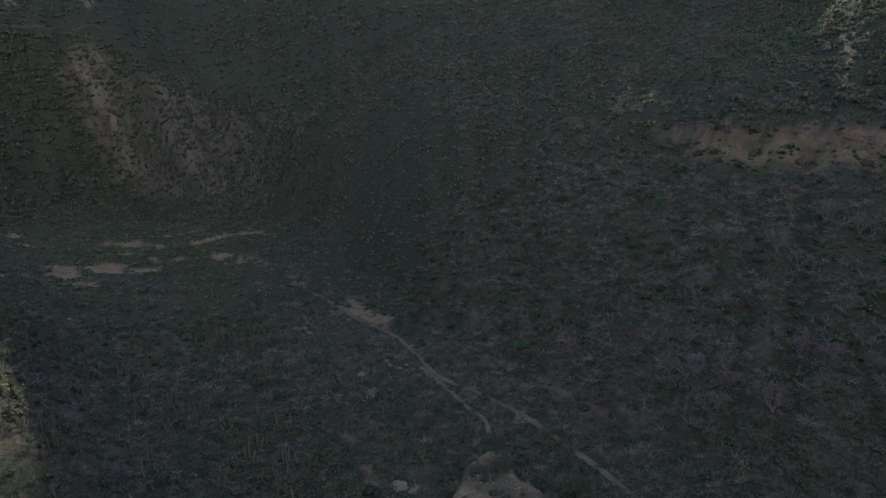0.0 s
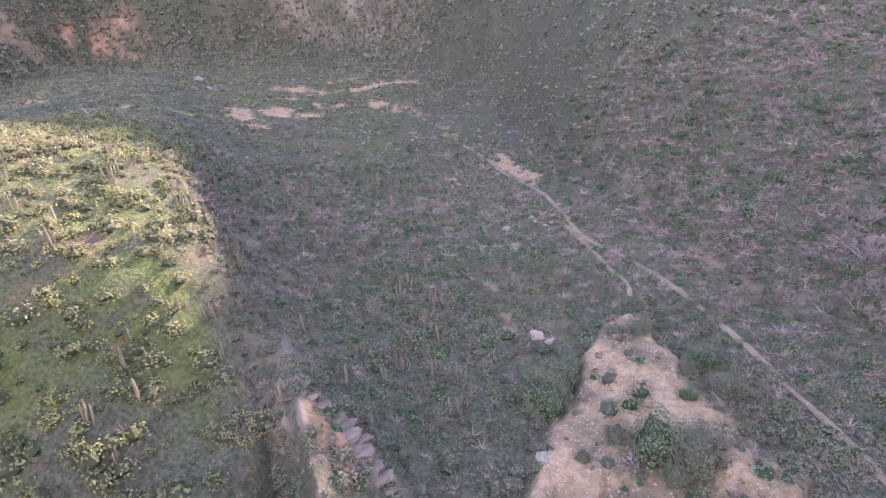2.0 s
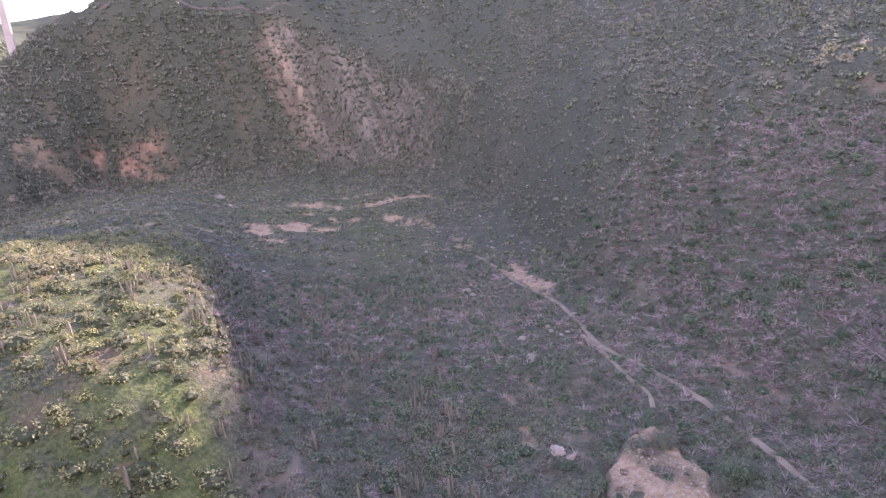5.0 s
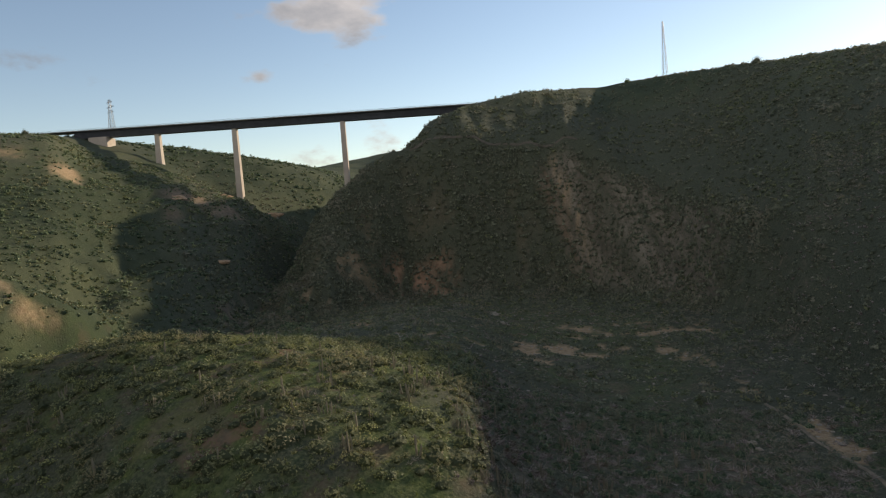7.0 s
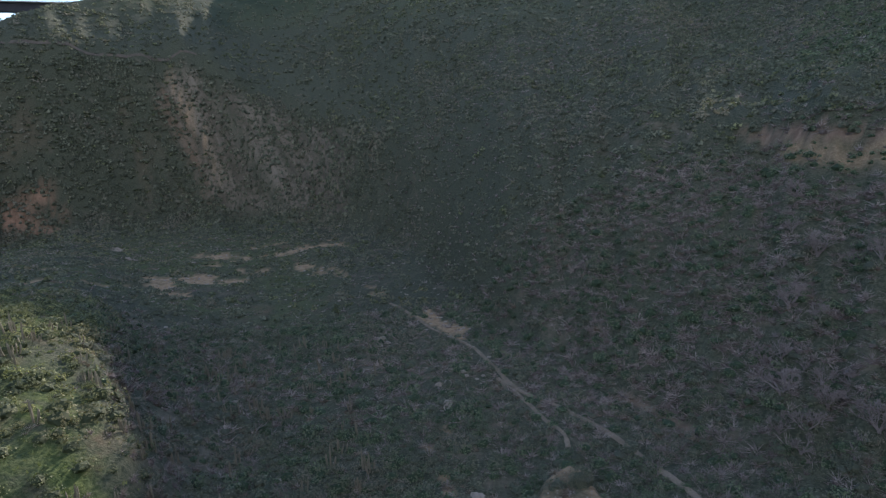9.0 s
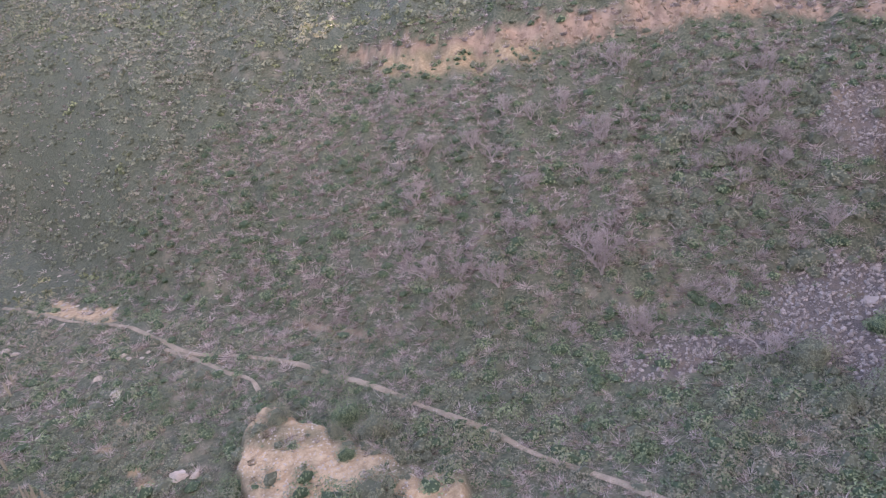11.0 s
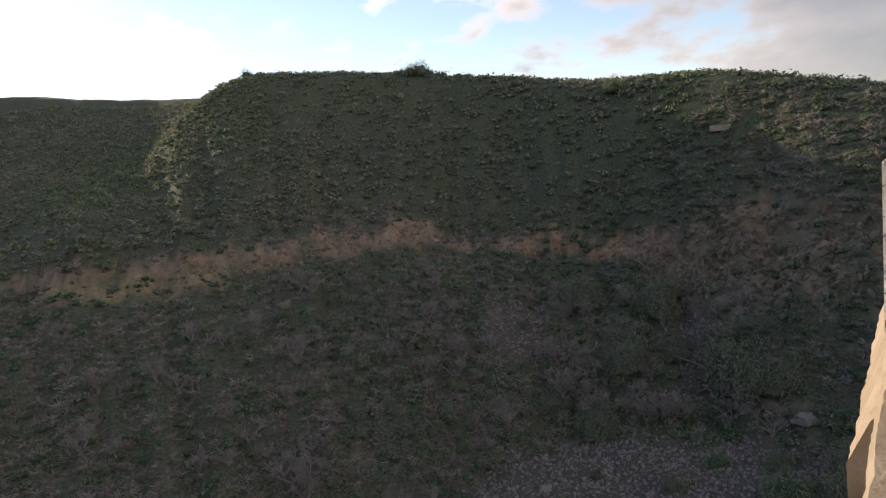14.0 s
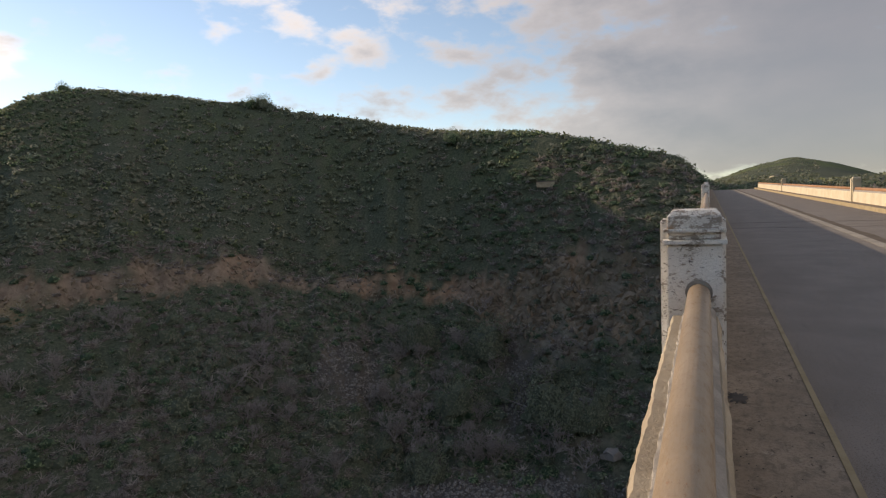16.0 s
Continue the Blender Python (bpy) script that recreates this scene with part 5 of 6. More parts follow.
def patchy(x, y, scale, seed):
    return np.clip(0.5 + fbm(x, y, scale, 3, seed) * 3.0, 0, 1)


def knoll(a):
    return np.clip((a - 36) / 3, 0, 1)


def seen(x, y):
    """1 on slopes the lookout's camera can see, far less where ridges hide them."""
    return 1 - 0.96 * lookup(HIDDEN, x, y)


def shaded(x, y, seed, lo=0.25, scale=24.0):
    return (1 - bare_at(x, y)) * np.clip(lo + patchy(x, y, scale, seed), 0, 1)


NEAR_DOME = [dome(80, 0.125, k, 1, 0.66) for k in range(8)]
MID_DOME = [dome(62, 0.13, k + 10, 1, 0.66) for k in range(8)]
MID_SMALL = [dome(20, 0.28, k + 20, 1, 0.6) for k in range(6)]
FAR_DOME = [dome(12, 0.37, k + 30, 1, 0.64) for k in range(8)]
NEAR_TWIG = [twig_dome(44, 0.0185, k + 40) for k in range(6)]
MID_TWIG = [twig_dome(28, 0.030, k + 50) for k in range(6)]
FAR_TWIG = [twig_dome(14, 0.06, k + 60) for k in range(5)]

# the sunny knoll
lawn = lambda x, y, a, r: knoll(a) * np.clip(0.2 + patchy(x, y, 11.0, 200), 0, 1) * np.clip((r - 48) / 20, 0.15, 1)
x, y = scatter(8000, 34, 150, 34, 96, lawn)
stuff("knoll_grass", x, y, 0.25, 0.55, [grass_tuft(10, k + 70) for k in range(5)], M_GRASS, "short yellow-green grass between bushes on the knoll", "grass", 0.02)
x, y = scatter(3600, 28, 150, 34, 97, lambda x, y, a, r: knoll(a) * (1 - 0.8 * bare_at(x, y)) * np.clip(0.5 + patchy(x, y, 13.0, 201), 0, 1))
stuff("knoll_bushes", x, y, 0.55, 2.4, NEAR_DOME, M_OLIVE, "rounded olive green bushes standing on the knoll", "bushes", 0.05, (0.65, 1.0))
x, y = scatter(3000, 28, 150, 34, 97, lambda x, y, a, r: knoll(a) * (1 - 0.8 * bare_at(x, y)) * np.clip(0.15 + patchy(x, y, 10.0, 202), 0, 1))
stuff("knoll_leafy_bushes", x, y, 0.45, 1.7, NEAR_DOME, M_SUN_LEAF, "leafy low bushes on the knoll, coloured a sunlit yellow-green", "bushes", 0.05, (0.6, 1.0))
x, y = scatter(2000, 28, 150, 34, 97, lambda x, y, a, r: knoll(a) * (1 - 0.6 * bare_at(x, y)) * np.clip(0.2 + patchy(x, y, 12.0, 203), 0, 1) * 0.8)
stuff("knoll_dry_bushes", x, y, 0.4, 1.15, NEAR_TWIG, M_TWIG, "dry grey twiggy bushes on the knoll", "bushes")
# the valley floor and the near slopes in shade
for name, amount, seed, mat, label in (("valley_bushes", 2600, 211, M_LEAF, "rounded dark grey-green bushes in the shaded valley"),
                                       ("valley_green_bushes", 2300, 212, M_GREEN, "fresh green bushes in the shaded valley"),
                                       ("valley_dun_bushes", 1100, 213, M_DRY, "dry brownish bushes in the shaded valley")):
    x, y = scatter(amount, 28, 84, -108, 38, lambda x, y, a, r: shaded(x, y, seed))
    stuff(name, x, y, 0.5, 1.8, NEAR_DOME if seed < 213 else NEAR_TWIG, mat, label, "bushes", 0.05, (0.65, 1.0))
    x, y = scatter(int(amount * 1.5), 82, 142, -108, 40, lambda x, y, a, r: shaded(x, y, seed) * np.where((a < -10) & (a > -66), 0.6, 1.0))
    stuff(name.replace("valley", "mid_slope"), x, y, 0.7, 2.0, MID_DOME if seed < 213 else MID_TWIG, mat, label, "bushes", 0.05, (0.65, 1.0))
x, y = scatter(5600, 28, 84, -108, 38, lambda x, y, a, r: shaded(x, y, 214, 0.35) * np.where(a > 4, 0.6, 1.0))
stuff("valley_bare_bushes", x, y, 0.6, 1.8, NEAR_TWIG, M_TWIG, "leafless lilac-grey bushes in the shaded valley", "bushes")
x, y = scatter(10500, 82, 142, -108, 38, lambda x, y, a, r: shaded(x, y, 215, 0.35) * np.where(a < 0, 1.0, 0.55))
stuff("slope_bare_bushes", x, y, 0.9, 2.3, MID_TWIG, M_TWIG, "leafless lilac-grey bushes covering the shaded slope", "bushes")
x, y = scatter(2600, 28, 120, -108, 38, lambda x, y, a, r: (1 - bare_at(x, y)) * 0.8)
stuff("low_scrub", x, y, 0.25, 0.6, MID_SMALL, M_LEAF, "low dark scrub between the bushes", "shrubs")
x, y = scatter(5200, 138, 330, 8, 60, lambda x, y, a, r: (lookup(U, x, y) < 3.0) * (1 - bare_at(x, y)) * np.clip(0.3 + patchy(x, y, 24.0, 216), 0, 1))
stuff("floor_scrub", x, y, 0.4, 0.95, FAR_DOME, M_LEAF, "low dark scrub on the far valley floor", "shrubs", 0.05, (0.6, 0.9))
# the hillsides behind
east = lambda x, y, a, r: (1 - bare_at(x, y)) * seen(x, y)
x, y = scatter(44000, 138, 310, -108, 60, lambda x, y, a, r: east(x, y, a, r) * np.clip(0.4 + patchy(x, y, 30.0, 220), 0, 1) * np.where(lookup(U, x, y) < 2.96, 0.3, 0.75))
stuff("hillside_scrub", x, y, 0.65, 1.8, FAR_DOME, M_LEAF, "dark green bushes covering the hillsides", "shrubs", 0.05, (0.65, 1.0))
x, y = scatter(11000, 138, 310, -108, 60, lambda x, y, a, r: east(x, y, a, r) * np.clip(patchy(x, y, 35.0, 221), 0, 1) * 0.7)
stuff("hillside_olive_scrub", x, y, 0.6, 1.7, FAR_DOME, M_OLIVE, "olive bushes scattered over the hillsides", "shrubs", 0.05, (0.65, 1.0))
x, y = scatter(17000, 138, 290, -108, 45, lambda x, y, a, r: east(x, y, a, r) * np.clip(0.2 + patchy(x, y, 40.0, 222), 0, 1) * np.where(lookup(U, x, y) < 2.96, 0.4, 0.7))
stuff("hillside_bare_scrub", x, y, 0.7, 1.7, FAR_TWIG, M_TWIG, "leafless grey bushes scattered over the hillsides", "bushes")
x, y = scatter(19000, 308, 600, -18, 62, lambda x, y, a, r: east(x, y, a, r) * np.clip(0.35 + patchy(x, y, 60.0, 223), 0, 1) * np.clip((640 - r) / 250, 0.2, 1))
stuff("far_scrub", x, y, 0.9, 2.6, [dome(8, 0.46, k + 80, 1, 0.66) for k in range(5)], M_LEAF, "dark scrub on the far hills and ridges", "shrubs", 0.05, (0.6, 0.95))
x, y = scatter(6500, 290, 470, 0, 58, lambda x, y, a, r: east(x, y, a, r) * np.clip(patchy(x, y, 45.0, 224), 0, 1) * 0.8)
stuff("far_olive_scrub", x, y, 0.8, 2.1, [dome(8, 0.46, k + 86, 1, 0.66) for k in range(5)], M_OLIVE, "dry olive scrub on the shaded far slope", "shrubs", 0.05, (0.6, 0.95))
x, y = scatter(36000, 270, 470, 4, 56, lambda x, y, a, r: (np.abs(lookup(U, x, y) - 3.55) < 0.6) * (1 - 0.8 * bare_at(x, y)) * np.clip(0.45 + patchy(x, y, 22.0, 228), 0, 1))
stuff("cliff_scrub", x, y, 0.7, 2.1, [dome(8, 0.46, k + 190, 1, 0.66) for k in range(5)], M_LEAF, "dark green scrub clinging to the steep far slope", "shrubs", 0.1, (0.8, 1.3))
x, y = scatter(9000, 308, 760, -100, -84, lambda x, y, a, r: (1 - bare_at(x, y)) * np.where(r > 380, 0.06, 0.5))
stuff("roadside_far_scrub", x, y, 0.9, 2.0, FAR_DOME, M_LEAF, "dark scrub beyond the end of the bridge", "shrubs")
x, y = scatter(9000, 138, 245, -92, -22, lambda x, y, a, r: np.clip(0.4 + patchy(x, y, 20.0, 229), 0, 1) * np.where((a > -40) & (r > 168) | (a < -72) & (r < 185), 1.0, 0.0))
stuff("spur_scrub", x, y, 0.5, 1.5, FAR_DOME, M_GREEN, "green bushes along the sunlit edges of the hill", "shrubs", 0.05, (0.65, 1.0))
# the sunlit hill under the viaduct
x, y = scatter(13000, 145, 500, 52, 99, lambda x, y, a, r: east(x, y, a, r) * np.clip(0.35 + patchy(x, y, 28.0, 225), 0, 1) * 0.9)
stuff("sunlit_scrub", x, y, 0.6, 2.0, [dome(11, 0.38, k + 140, 1, 0.64) for k in range(6)], M_GREEN, "green bushes on the sunlit far slope", "shrubs", 0.05, (0.65, 1.0))
x, y = scatter(9000, 145, 500, 52, 99, lambda x, y, a, r: east(x, y, a, r) * np.clip(patchy(x, y, 22.0, 226), 0, 1) * 0.9)
stuff("sunlit_olive_scrub", x, y, 0.7, 1.9, FAR_DOME, M_OLIVE, "olive bushes on the sunlit far slope", "shrubs", 0.05, (0.65, 1.0))
x, y = scatter(4500, 560, 900, 40, 76, lambda x, y, a, r: np.clip(0.3 + patchy(x, y, 60.0, 227), 0, 1) * seen(x, y))
stuff("distant_scrub", x, y, 1.6, 3.6, [dome(7, 0.5, k + 180, 1, 0.68) for k in range(4)], M_GREEN, "green scrub on the distant hills beyond the viaduct", "shrubs", 0.05, (0.6, 0.9))


def pebble(seed):
    """Corners of a rough stone of twenty faces."""
    bm = bmesh.new()
    bmesh.ops.create_icosphere(bm, subdivisions=1, radius=1.0)
    for v in bm.verts:
        v.co += noise.noise_vector(v.co * 1.3 + Vector((seed * 7.1, 0, 0))) * 0.45
        v.co.z *= 0.7
    t = np.array([tuple(v.co) for f in bm.faces for v in f.verts])
    bm.free()
    return t


PEBBLES = [pebble(k) for k in range(6)]
SHARDS = [p * np.array((1.5, 0.55, 1.3)) @ np.array(Euler((0.5, 0.35, k * 0.6)).to_matrix()).T for k, p in enumerate(pebble(k + 20) for k in range(5))]
x, y = scatter(44000, 40, 135, -92, -36, lambda x, y, a, r: lookup(MASK["scree"], x, y) * 0.85)
stuff("scree_stones", x, y, 0.07, 0.36, PEBBLES, M_STONE, "loose grey stones of the scree field", "stones", -0.2, (0.9, 1.6))
x, y = scatter(9000, 36, 70, -25, 14, lambda x, y, a, r: lookup(MASK["sand"], x, y) * 0.6)
stuff("terrace_stones", x, y, 0.05, 0.19, PEBBLES, M_PALE, "pale stones lying on the eroded soil terrace", "stones", 0.15, (0.6, 1.0))
x, y = scatter(5000, 70, 270, 2, 38, lambda x, y, a, r: np.exp(-((r * np.cos(np.radians(a - 16)) % 31) / 9)) * 0.2 + lookup(MASK["sand"], x, y) * 0.5)
stuff("stream_stones", x, y, 0.15, 0.65, PEBBLES, M_PALE, "pale stones along the dry stream bed", "stones", 0.15, (0.5, 1.0))


x, y = scatter(9000, 98, 150, -92, -71, lambda x, y, a, r: box(lookup(U, x, y), 3.85, 5.1, 0.2) * np.clip(0.25 + patchy(x, y, 9.0, 350), 0, 1) * box(a, -92, -71, 2))
stuff("rock_ledges", x, y, 0.2, 0.8, SHARDS, M_TAN_ROCK, "broken tan rock ledges of the cutting beside the bridge", "rocks", 0.25, (0.8, 1.9))
x, y = scatter(5000, 118, 142, -76, -30, lambda x, y, a, r: lookup(MASK["red"], x, y) * 0.8)
stuff("cutting_rocks", x, y, 0.2, 0.6, SHARDS, M_TAN_ROCK, "crumbling tan rocks in the road cutting", "rocks", 0.3, (0.7, 1.5))


def boulder(seed, size, mat, label):
    bm = bmesh.new()
    bmesh.ops.create_icosphere(bm, subdivisions=3, radius=1.0)
    for v in bm.verts:
        p = v.co.copy()
        v.co += noise.noise_vector(p * 1.1 + Vector((seed * 3.7, 0, 0))) * 0.5 + noise.noise_vector(p * 3.4 + Vector((0, seed * 2.9, 0))) * 0.22
        v.co.z = max(v.co.z, -0.35) * 0.75
        v.co *= size
    return tagged(part("boulder", bm, mat), label, "boulder")


def set_down(ob, az, r, turn=0.0, sink=0.0):
    p = spot(az, r)
    ob.matrix_world = Matrix.Translation((p.x, p.y, p.z - sink)) @ pose(0, 0, 0, 0, 0, turn)
    return ob


for k, (az, r, s, mat, label) in enumerate((
        (14.2, 123, 0.9, M_PALE, "white boulder in the stream bed"), (13.6, 120, 0.6, M_PALE, "white boulder in the stream bed"), (6.0, 65, 0.9, M_PALE, "pale boulder at the edge of the terrace"),
        (4.6, 64, 0.6, M_PALE, "pale boulder at the edge of the terrace"), (8.2, 90, 0.9, M_PALE, "pale boulder in the stream bed"), (9.0, 97, 0.7, M_PALE, "pale boulder in the stream bed"),
        (5.0, 43, 0.8, M_PALE, "pale boulder above the stream"), (35.5, 265, 1.8, M_PALE, "pale boulder on the gravel bar"), (34.8, 240, 1.5, M_PALE, "pale boulder on the gravel bar"),
        (58.6, 432, 4.2, M_OCHRE, "ochre rock outcrop beside the viaduct pier"), (62.1, 392, 4.0, M_OCHRE, "ochre rock outcrop below the viaduct"), (58.8, 408, 3.6, M_OCHRE, "ochre rock outcrop below the viaduct"),
        (54.8, 505, 6.0, M_OCHRE, "ochre rock outcrop below the viaduct"), (59.2, 335, 3.0, M_OCHRE, "reddish rock outcrop in the gorge"), (-82.0, 100, 1.8, M_STONE, "grey boulder on the scree"),
        (-84.0, 92, 1.4, M_STONE, "grey boulder on the scree"), (-79.5, 96, 1.1, M_STONE, "grey boulder on the scree"), (-62, 80, 0.9, M_STONE, "grey boulder on the scree"))):
    ob = boulder(k, s, mat, label)
    if mat is M_OCHRE:
        ob.data.transform(Matrix.Diagonal((1.5, 0.9, 0.7, 1)))
    set_down(ob, az, r, k * 47, s * (0.45 if mat is M_OCHRE else 0.1))


# ---- cacti ----


def make_cactus_skin():
    m = Nodes("cactus_skin", 0.75, 0.0, 0.3)
    c = m.mix(m.noise(2.5, 5), (0.14, 0.135, 0.095), (0.29, 0.262, 0.19))
    c = m.mix(m.ramp(m.noise(0.9, 3), 0.5, 0.65), c, (0.28, 0.245, 0.18))
    return m.done(c)


M_CACTUS = make_cactus_skin()


def stem_mesh(h, r, lean, seed):
    """A ribbed column with a rounded tip."""
    bm = bmesh.new()
    sides, rings = 10, 5
    rows = []
    g = random.Random(seed)
    for k in range(rings + 1):
        t = k / rings
        w = r * (0.75 + 0.35 * math.sin(min(t, 0.6) / 0.6 * math.pi / 2)) * (1.0 if t < 0.9 else 0.75 if t < 0.98 else 0.28)
        bend = lean * (1 - (1 - t) ** 2)
        rows.append([bm.verts.new((bend + w * (1.0 if i % 2 else 0.78) * math.cos(2 * math.pi * i / sides), w * (1.0 if i % 2 else 0.78) * math.sin(2 * math.pi * i / sides) + g.uniform(-0.01, 0.01),
                                   h * t - 0.25 * (1 - t))) for i in range(sides)])
    for lo, hi in zip(rows, rows[1:]):
        for i in range(sides):
            bm.faces.new((lo[i], lo[(i + 1) % sides], hi[(i + 1) % sides], hi[i]))
    bm.faces.new(rows[-1])
    return mesh_of(bm, "stem", M_CACTUS)


STEMS = [stem_mesh(1.0, 0.06, l, k) for k, l in enumerate((0.0, 0.05, 0.12, 0.22))]


def make_cactus(n, tall, spread, seed):
    g = random.Random(seed)
    c = empty("columnar_cactus")
    for k in range(n):
        ob = new("stem", STEMS[g.randrange(len(STEMS))] if k else STEMS[0])
        ob.parent = c
        a = 2 * math.pi * k / max(n, 1) + g.uniform(-0.5, 0.5)
        d = 0.0 if k == 0 else g.uniform(0.3, 1.0) * spread
        h = tall * (1.0 if k == 0 else g.uniform(0.45, 0.95))
        w = g.uniform(1.4, 1.9)
        ob.matrix_basis = Matrix.Translation((d * math.cos(a), d * math.sin(a), 0)) @ pose(0, 0, 0, 0, 0, math.degrees(a)) @ Matrix.Diagonal((w * 1.2, w * 1.2, h, 1))
    return tagged(c, "tall ribbed columnar cactus with several upright stems" if n > 1 else "single upright columnar cactus stem", "cactus", "cacti on the slopes")


KINDS = [make_cactus(6, 2.6, 0.8, 1), make_cactus(4, 2.3, 0.6, 2), make_cactus(9, 2.2, 1.1, 3), make_cactus(3, 2.8, 0.45, 4), make_cactus(1, 2.0, 0, 5), make_cactus(2, 2.4, 0.4, 6)]
CLUMPS = ((47.1, 101), (45.1, 101.5), (43.7, 98), (51.5, 98.5), (55.2, 91.5), (55, 88.5), (54.4, 85), (53.1, 89), (51.4, 84), (50.2, 87), (43.9, 88), (43.1, 93.5), (41.1, 102), (39.6, 88), (39.6, 84), (39.1, 83.5),
          (38.8, 81.5), (38.5, 81), (36.7, 109.5), (50.3, 75.5), (36, 78), (47.6, 83), (48.9, 79.5), (50.8, 92), (38.1, 110.5), (36.7, 82), (44.1, 90.5), (40, 106), (36.3, 78), (36.4, 65.5), (38.2, 54.5),
          (34.3, 74.5), (37.8, 74), (39.1, 59), (46.5, 62), (47.7, 60), (52, 56), (51, 52), (57.8, 63))
SHADED = ((25.7, 91), (29, 122.5), (28.1, 101.5), (29.2, 92), (27.8, 112), (26.6, 95), (28.6, 106), (29.6, 98), (27, 103), (30.2, 110))
places = list(CLUMPS + SHADED)
while len(places) < 120:
    places.append((rng.uniform(36, 88), math.sqrt(rng.uniform(44 ** 2, 122 ** 2))))
while len(places) < 190:
    places.append((rng.uniform(14, 38), math.sqrt(rng.uniform(50 ** 2, 125 ** 2))))
for k, (az, r) in enumerate(places):
    src = KINDS[k % len(KINDS)]
    p = spot(az, r)
    s = rng.uniform(0.7, 1.2)
    m = Matrix.Translation((p.x, p.y, p.z - 0.05)) @ pose(0, 0, 0, rng.uniform(-4, 4), rng.uniform(-4, 4), rng.uniform(0, 360)) @ Matrix.Scale(s, 4)
    if k < len(KINDS):
        src.matrix_basis = m
    else:
        copy_thing(src, m)


# ---- bare trees in the side ravine ----


def grow(bm, a, d, length, r, depth, g):
    b = a + d * length
    if depth > 1:
        m = Matrix.Translation((a + b) / 2) @ (b - a).to_track_quat("Z", "Y").to_matrix().to_4x4()
        bmesh.ops.create_cone(bm, cap_ends=False, segments=4, radius1=r, radius2=r * 0.6, depth=(b - a).length * 1.04, matrix=m)
    else:
        s = d.cross(Vector((g.uniform(-1, 1), g.uniform(-1, 1), g.uniform(-1, 1)))).normalized() * max(r, 0.016)
        bm.faces.new([bm.verts.new(p) for p in (a - s, a + s, b)])
    if depth == 0:
        return
    for _ in range(g.choice((2, 3, 3))):
        e = (d + Vector((g.uniform(-1, 1), g.uniform(-1, 1), g.uniform(-0.3, 0.6))) * 0.95).normalized()
        grow(bm, b - d * length * g.uniform(0, 0.5), e, length * g.uniform(0.6, 0.8), r * 0.55, depth - 1, g)


M_BARK = plain("pale_grey_bark", (0.19, 0.165, 0.152), (0.34, 0.297, 0.273), 3, 0.9, fine=30, bump=0)


def bare_tree(seed):
    """Several crooked stems from one root that fork into a tangle of thin twigs."""
    g = random.Random(seed)
    t = empty("bare_tree")
    bm = bmesh.new()
    bar(bm, (0, 0, -0.5), (0.05, 0.02, 0.25), 0.12, 7)
    part("trunk", bm, M_BARK, t)
    bm = bmesh.new()
    n = g.choice((5, 6, 7))
    for k in range(n):
        a = 2 * math.pi * k / n + g.uniform(-0.5, 0.5)
        lean = g.uniform(0.35, 1.1)
        grow(bm, Vector((0.03, 0.02, 0.1)), Vector((math.cos(a) * lean, math.sin(a) * lean, 0.85)).normalized(), g.uniform(0.55, 0.95), 0.05, 5, g)
    part("crown", bm, M_BARK, t, "bare pale branches")
    return tagged(t, "leafless pale-barked small tree with spreading branches", "tree", "bare trees in the ravine")


TREES = [bare_tree(k) for k in range(4)]
k = 0
GROVE = ((-70, 117), (-70.8, 110.5), (-71, 99.5), (-68.1, 101), (-72, 102.5), (-66.8, 103.5), (-77.5, 98), (-64.8, 104), (-63.3, 106.5), (-61.7, 106.5), (-69.7, 96), (-72.7, 97.5), (-79.3, 95.5), (-82, 94),
         (-65.8, 105), (-68.2, 102), (-73.3, 95), (-78.4, 95), (-48.4, 98), (-49.2, 98), (-54.5, 105.5), (-57.7, 107), (-42.5, 107.5), (-48.7, 111), (-36.7, 111.5))
while k < 130:
    az, r = GROVE[k] if k < len(GROVE) else (rng.uniform(-82, -20), rng.uniform(66, 124)) if k > 60 else (rng.uniform(-80, -50), rng.uniform(92, 120))
    p = spot(az, r)
    if k >= len(GROVE) and lookup(BARE, np.array([p.x]), np.array([p.y]))[0] > 0.4 or k >= len(GROVE) and not off_track(np.array([p.x]), np.array([p.y]))[0]:
        continue
    s = rng.uniform(0.85, 1.75)
    m = Matrix.Translation((p.x, p.y, p.z - 0.1)) @ pose(0, 0, 0, 0, 0, rng.uniform(0, 360)) @ Matrix.Scale(s, 4)
    if k < 4:
        TREES[k].matrix_basis = m
    else:
        copy_thing(TREES[k % 4], m)
    k += 1

# ---- small buildings far off ----


def hut():
    h = empty("stone_hut", Matrix.Translation(spot(-78.5, 136.6)) @ pose(0, 0, 0.2, 0, 0, 100))
    bm = bmesh.new()
    block(bm, -1.9, 1.9, -1.2, 1.2, -0.8, 0.42, 0.08)
    part("wall", bm, M_CREAM, h)
    bm = bmesh.new()
    prism(bm, [(-2.0, 0.42), (2.0, 0.42), (2.0, 0.5), (-2.0, 0.6)], -1.4, 1.4)
    part("roof", bm, M_STONE, h)
    return tagged(h, "small pale flat-roofed hut on the hillside", "hut")


hut()


def far_house():
    h = empty("white_house", Matrix.Translation(spot(-97.1, 352)) @ pose(0, 0, 0, 0, 0, -80))
    bm = bmesh.new()
    block(bm, -2.0, 2.0, -3.0, 3.0, -1.0, 0.9, 0.05)
    part("wall", bm, M_SUNNY, h)
    bm = bmesh.new()
    prism(bm, [(-2.2, 0.9), (2.2, 0.9), (0, 1.4)], -3.2, 3.2)
    part("roof", bm, M_PALE, h)
    return tagged(h, "low white house at the foot of the far hill", "house")


far_house()


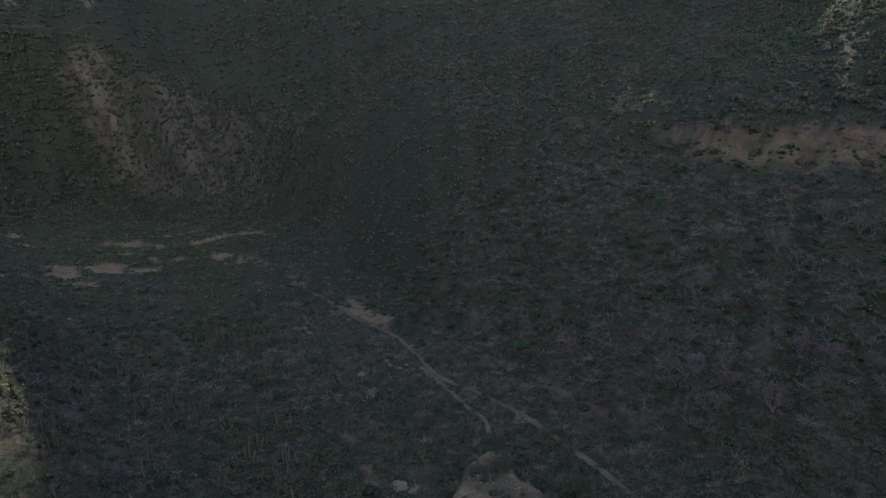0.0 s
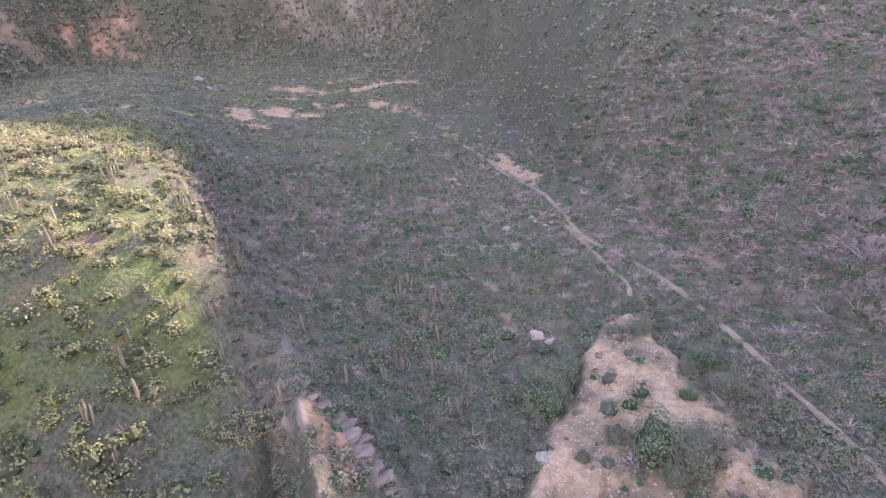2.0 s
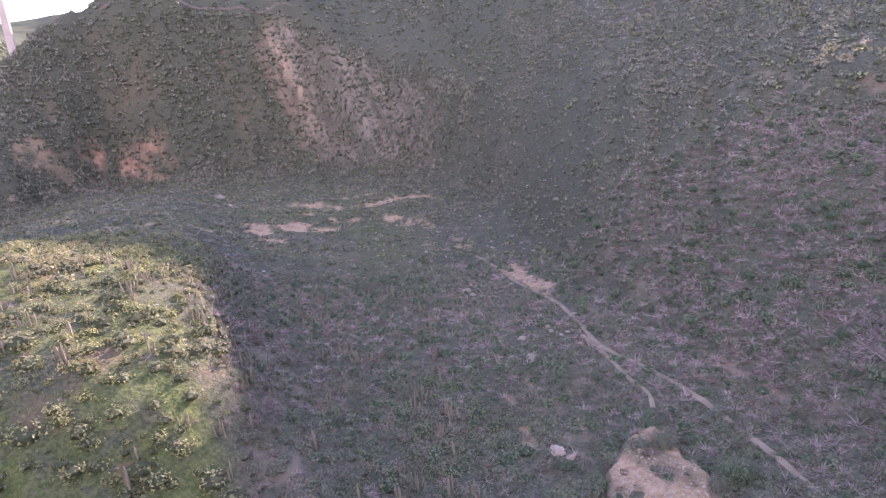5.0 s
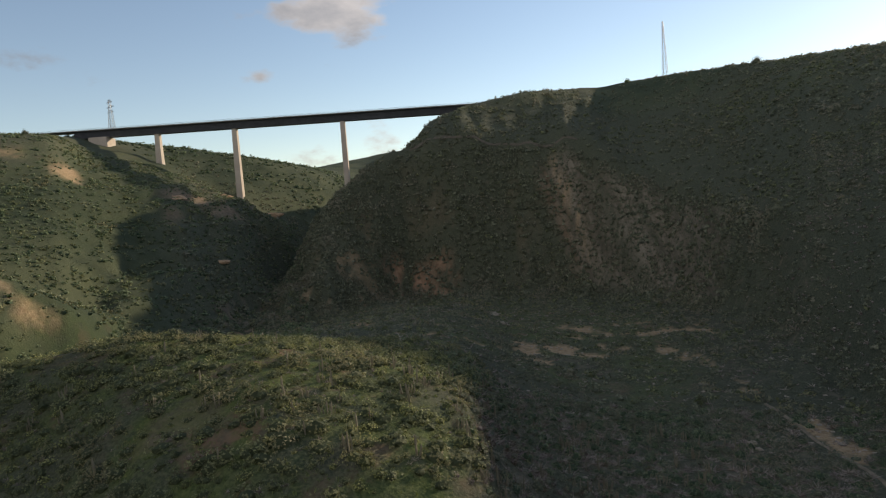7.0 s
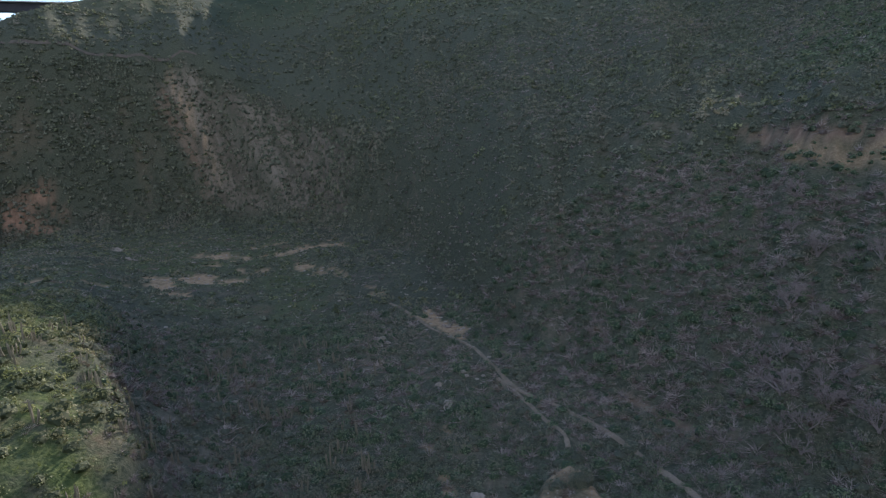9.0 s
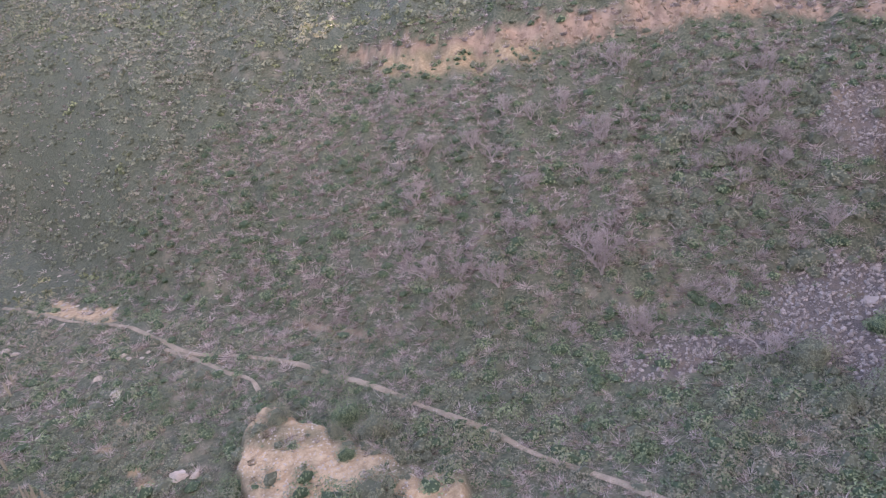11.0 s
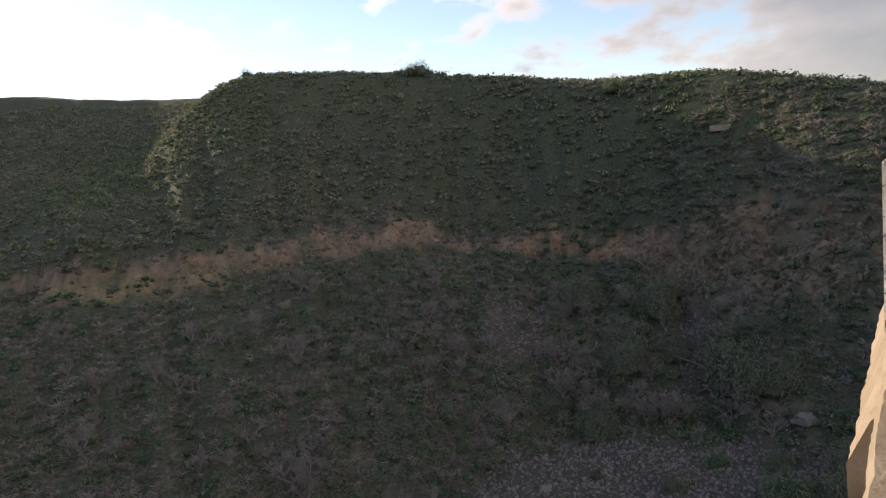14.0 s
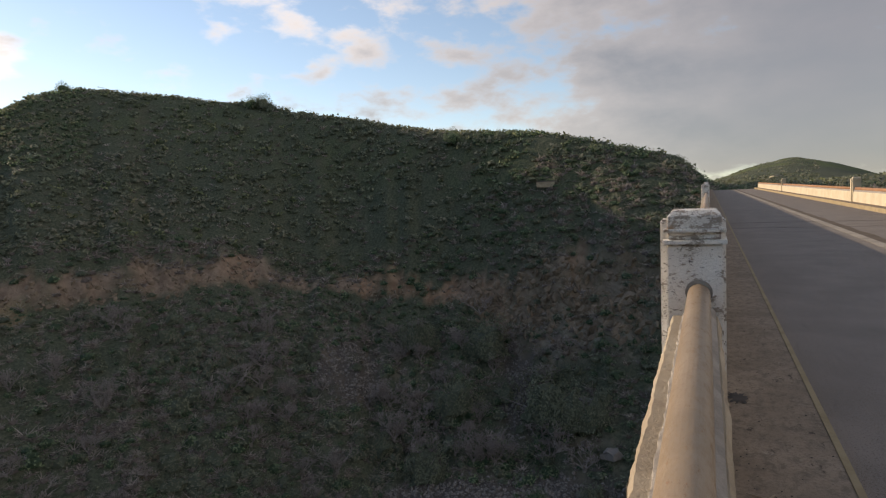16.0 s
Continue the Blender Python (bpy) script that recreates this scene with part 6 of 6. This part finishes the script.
# a green strip of bushes on the overgrown hillside road
x, y = scatter(3000, 100, 150, -90, -22, lambda x, y, a, r: np.clip(1 - np.abs(lookup(U, x, y) - 4.0) / 0.16, 0, 1))
stuff("roadside_scrub", x, y, 0.5, 1.1, MID_DOME, M_GREEN, "fresh green bushes along the overgrown hillside road", "shrubs")

# taller growth in the ravine: dark evergreen bushes and masses of grey twigs
x, y = scatter(900, 84, 126, -84, -44, lambda x, y, a, r: (1 - bare_at(x, y)) * 0.32 * patchy(x, y, 26.0, 260))
stuff("ravine_bushes", x, y, 1.3, 2.6, [dome(110, 0.13, k + 110) for k in range(4)], M_LEAF, "tall dark evergreen bushes filling the ravine", "bushes")
x, y = scatter(2600, 66, 128, -86, 0, lambda x, y, a, r: (1 - bare_at(x, y)) * 0.4 * patchy(x, y, 18.0, 270))
stuff("ravine_twigs", x, y, 1.2, 2.4, [tuft(100, 0.018, k + 120, True) for k in range(4)], M_TWIG, "tall masses of bare grey twigs on the slope", "bushes")

# ---- round green bushes on the scree ----


def round_bush(seed, size, leaf, label):
    b = empty("round_bush")
    g = dome(1500, 0.042, seed, 2, 0.76)
    for name, cut, mat in (("crown", g, leaf), ("stem", tuft(70, 0.02, seed + 5, True) * 0.95, M_BARK)):
        me = bpy.data.meshes.new(name)
        me.from_pydata((cut[:, :3] * size * np.array((1, 1, 1.25))).tolist(), [], np.arange(len(cut)).reshape(-1, 3).tolist())
        me.materials.append(mat)
        me.attributes.new("tone", "FLOAT", "POINT").data.foreach_set("value", (cut[:, 3] * 0.6 if cut.shape[1] == 4 else np.full(len(cut), 0.6)).astype(np.float32))
        ob = new(name, me)
        ob.parent = b
    return tagged(b, label, "bush", "bushes on the scree")


BUSHES = [round_bush(300, 1.0, M_LEAF, "rounded dark green bush growing out of the grey scree"), round_bush(301, 1.0, M_GREEN, "rounded fresh green bush growing out of the grey scree"),
          round_bush(302, 1.0, M_LEAF, "rounded dark green bush growing out of the grey scree")]
for k, (az, r, s) in enumerate(((-66.7, 82.5, 1.1), (-77.2, 86, 1.8), (-73.3, 79.5, 2.0), (-81.7, 85, 1.9), (-82.7, 76.5, 2.1), (-86.3, 77.5, 2.0), (-79.2, 67.5, 2.1), (-81.8, 74.5, 1.4), (-80.5, 63.5, 1.8),
                                (-84.5, 68, 2.0), (-66, 64.5, 1.8), (-75.1, 64, 2.3), (-69, 63.5, 2.0), (-86.6, 64, 1.6), (-83.1, 60, 2.0), (-70.5, 71, 1.0), (-63, 74, 1.2), (-58, 66, 1.5), (-71.5, 58, 1.8),
                                (-86.5, 70, 1.7), (-64.5, 60, 1.6), (-61, 58, 1.8), (-76.5, 58, 1.7), (-87, 84, 1.8))):
    p = spot(az, r)
    m = Matrix.Translation((p.x, p.y, p.z - 0.1)) @ pose(0, 0, 0, 0, 0, k * 67) @ Matrix.Scale(s * 1.02, 4)
    if k < 3:
        BUSHES[k].matrix_basis = m
    else:
        copy_thing(BUSHES[k % 3], m)
# tall evergreen domes in the ravine
for k, (az, r, s) in enumerate(((-67.7, 119, 2.6), (-72.8, 116, 3.0), (-80.7, 98, 4.6), (-78.6, 101, 3.4), (-82.6, 97.5, 3.4), (-66.5, 119.5, 2.4), (-74.5, 107, 2.6), (-70, 104, 2.4), (-63, 98, 2.4), (-67, 94, 2.2))):
    p = spot(az, r)
    copy_thing(BUSHES[k % 2 * 2], Matrix.Translation((p.x, p.y, p.z - 0.3)) @ pose(0, 0, 0, 0, 0, k * 53) @ Matrix.Scale(s, 4))["label"] = "tall dark evergreen bush filling the ravine"
# bushes round the eroded terrace
for k, (az, r, s) in enumerate(((-3.2, 46.5, 1.5), (-7.9, 46, 1.9), (-11.5, 45.5, 1.7), (-10.1, 43, 1.6), (5, 52.5, 1.9), (3.6, 55.5, 1.6), (0.4, 43.5, 1.0), (-10.2, 54, 0.7), (-4.4, 64, 0.9), (-9.5, 59, 1.5), (-11, 62, 1.4),
                                (-13.5, 58, 1.4), (-15.5, 53, 1.3), (2, 58, 1.2))):
    p = spot(az, r)
    copy_thing(BUSHES[k % 3], Matrix.Translation((p.x, p.y, p.z - 0.1)) @ pose(0, 0, 0, 0, 0, k * 71) @ Matrix.Scale(s, 4))["label"] = "dark bush beside the eroded soil terrace"

# ---- slabs of rock along the knoll's edge ----
SLAB_LINE = np.array(((37.2, 58.5), (35.4, 55.5), (33.6, 52.6), (31.0, 48.6), (28.7, 45.6), (26.8, 42.0), (25.2, 38.8)))
for k in range(26):
    t = k / 25 * (len(SLAB_LINE) - 1)
    az, r = (np.interp(t, range(len(SLAB_LINE)), SLAB_LINE[:, i]) for i in (0, 1))
    s = 0.45 + 0.4 * (k * 37 % 11) / 11
    ob = boulder(k + 60, s, M_SLAB, "weathered grey-brown rock slab along the edge of the knoll")
    set_down(ob, float(az) + (k * 53 % 9 - 4) * 0.2, float(r), 35 + (k * 29 % 40), s * 0.2)
    ob.data.transform(Matrix.Diagonal((1.9, 1.0, 0.6, 1)))

# ---- bushes along the ridges ----
for k, (az, r) in enumerate(((-51.8, 197), (-52.6, 195), (-53.4, 195), (-54.2, 193), (-38.5, 215), (-17.5, 348), (-19.0, 345), (-15.5, 350), (30.5, 598), (27, 640), (22.5, 612), (12.5, 498), (-74.5, 152), (-70.2, 156), (77.0, 423), (72.3, 443))):
    p = spot(az, r)
    copy_thing(BUSHES[k % 3], Matrix.Translation((p.x, p.y, p.z - 0.1)) @ pose(0, 0, 0, 0, 0, k * 41) @ Matrix.Scale(1.5 + 0.2 * (k % 4), 4))["label"] = "dark bush standing on the ridge line"
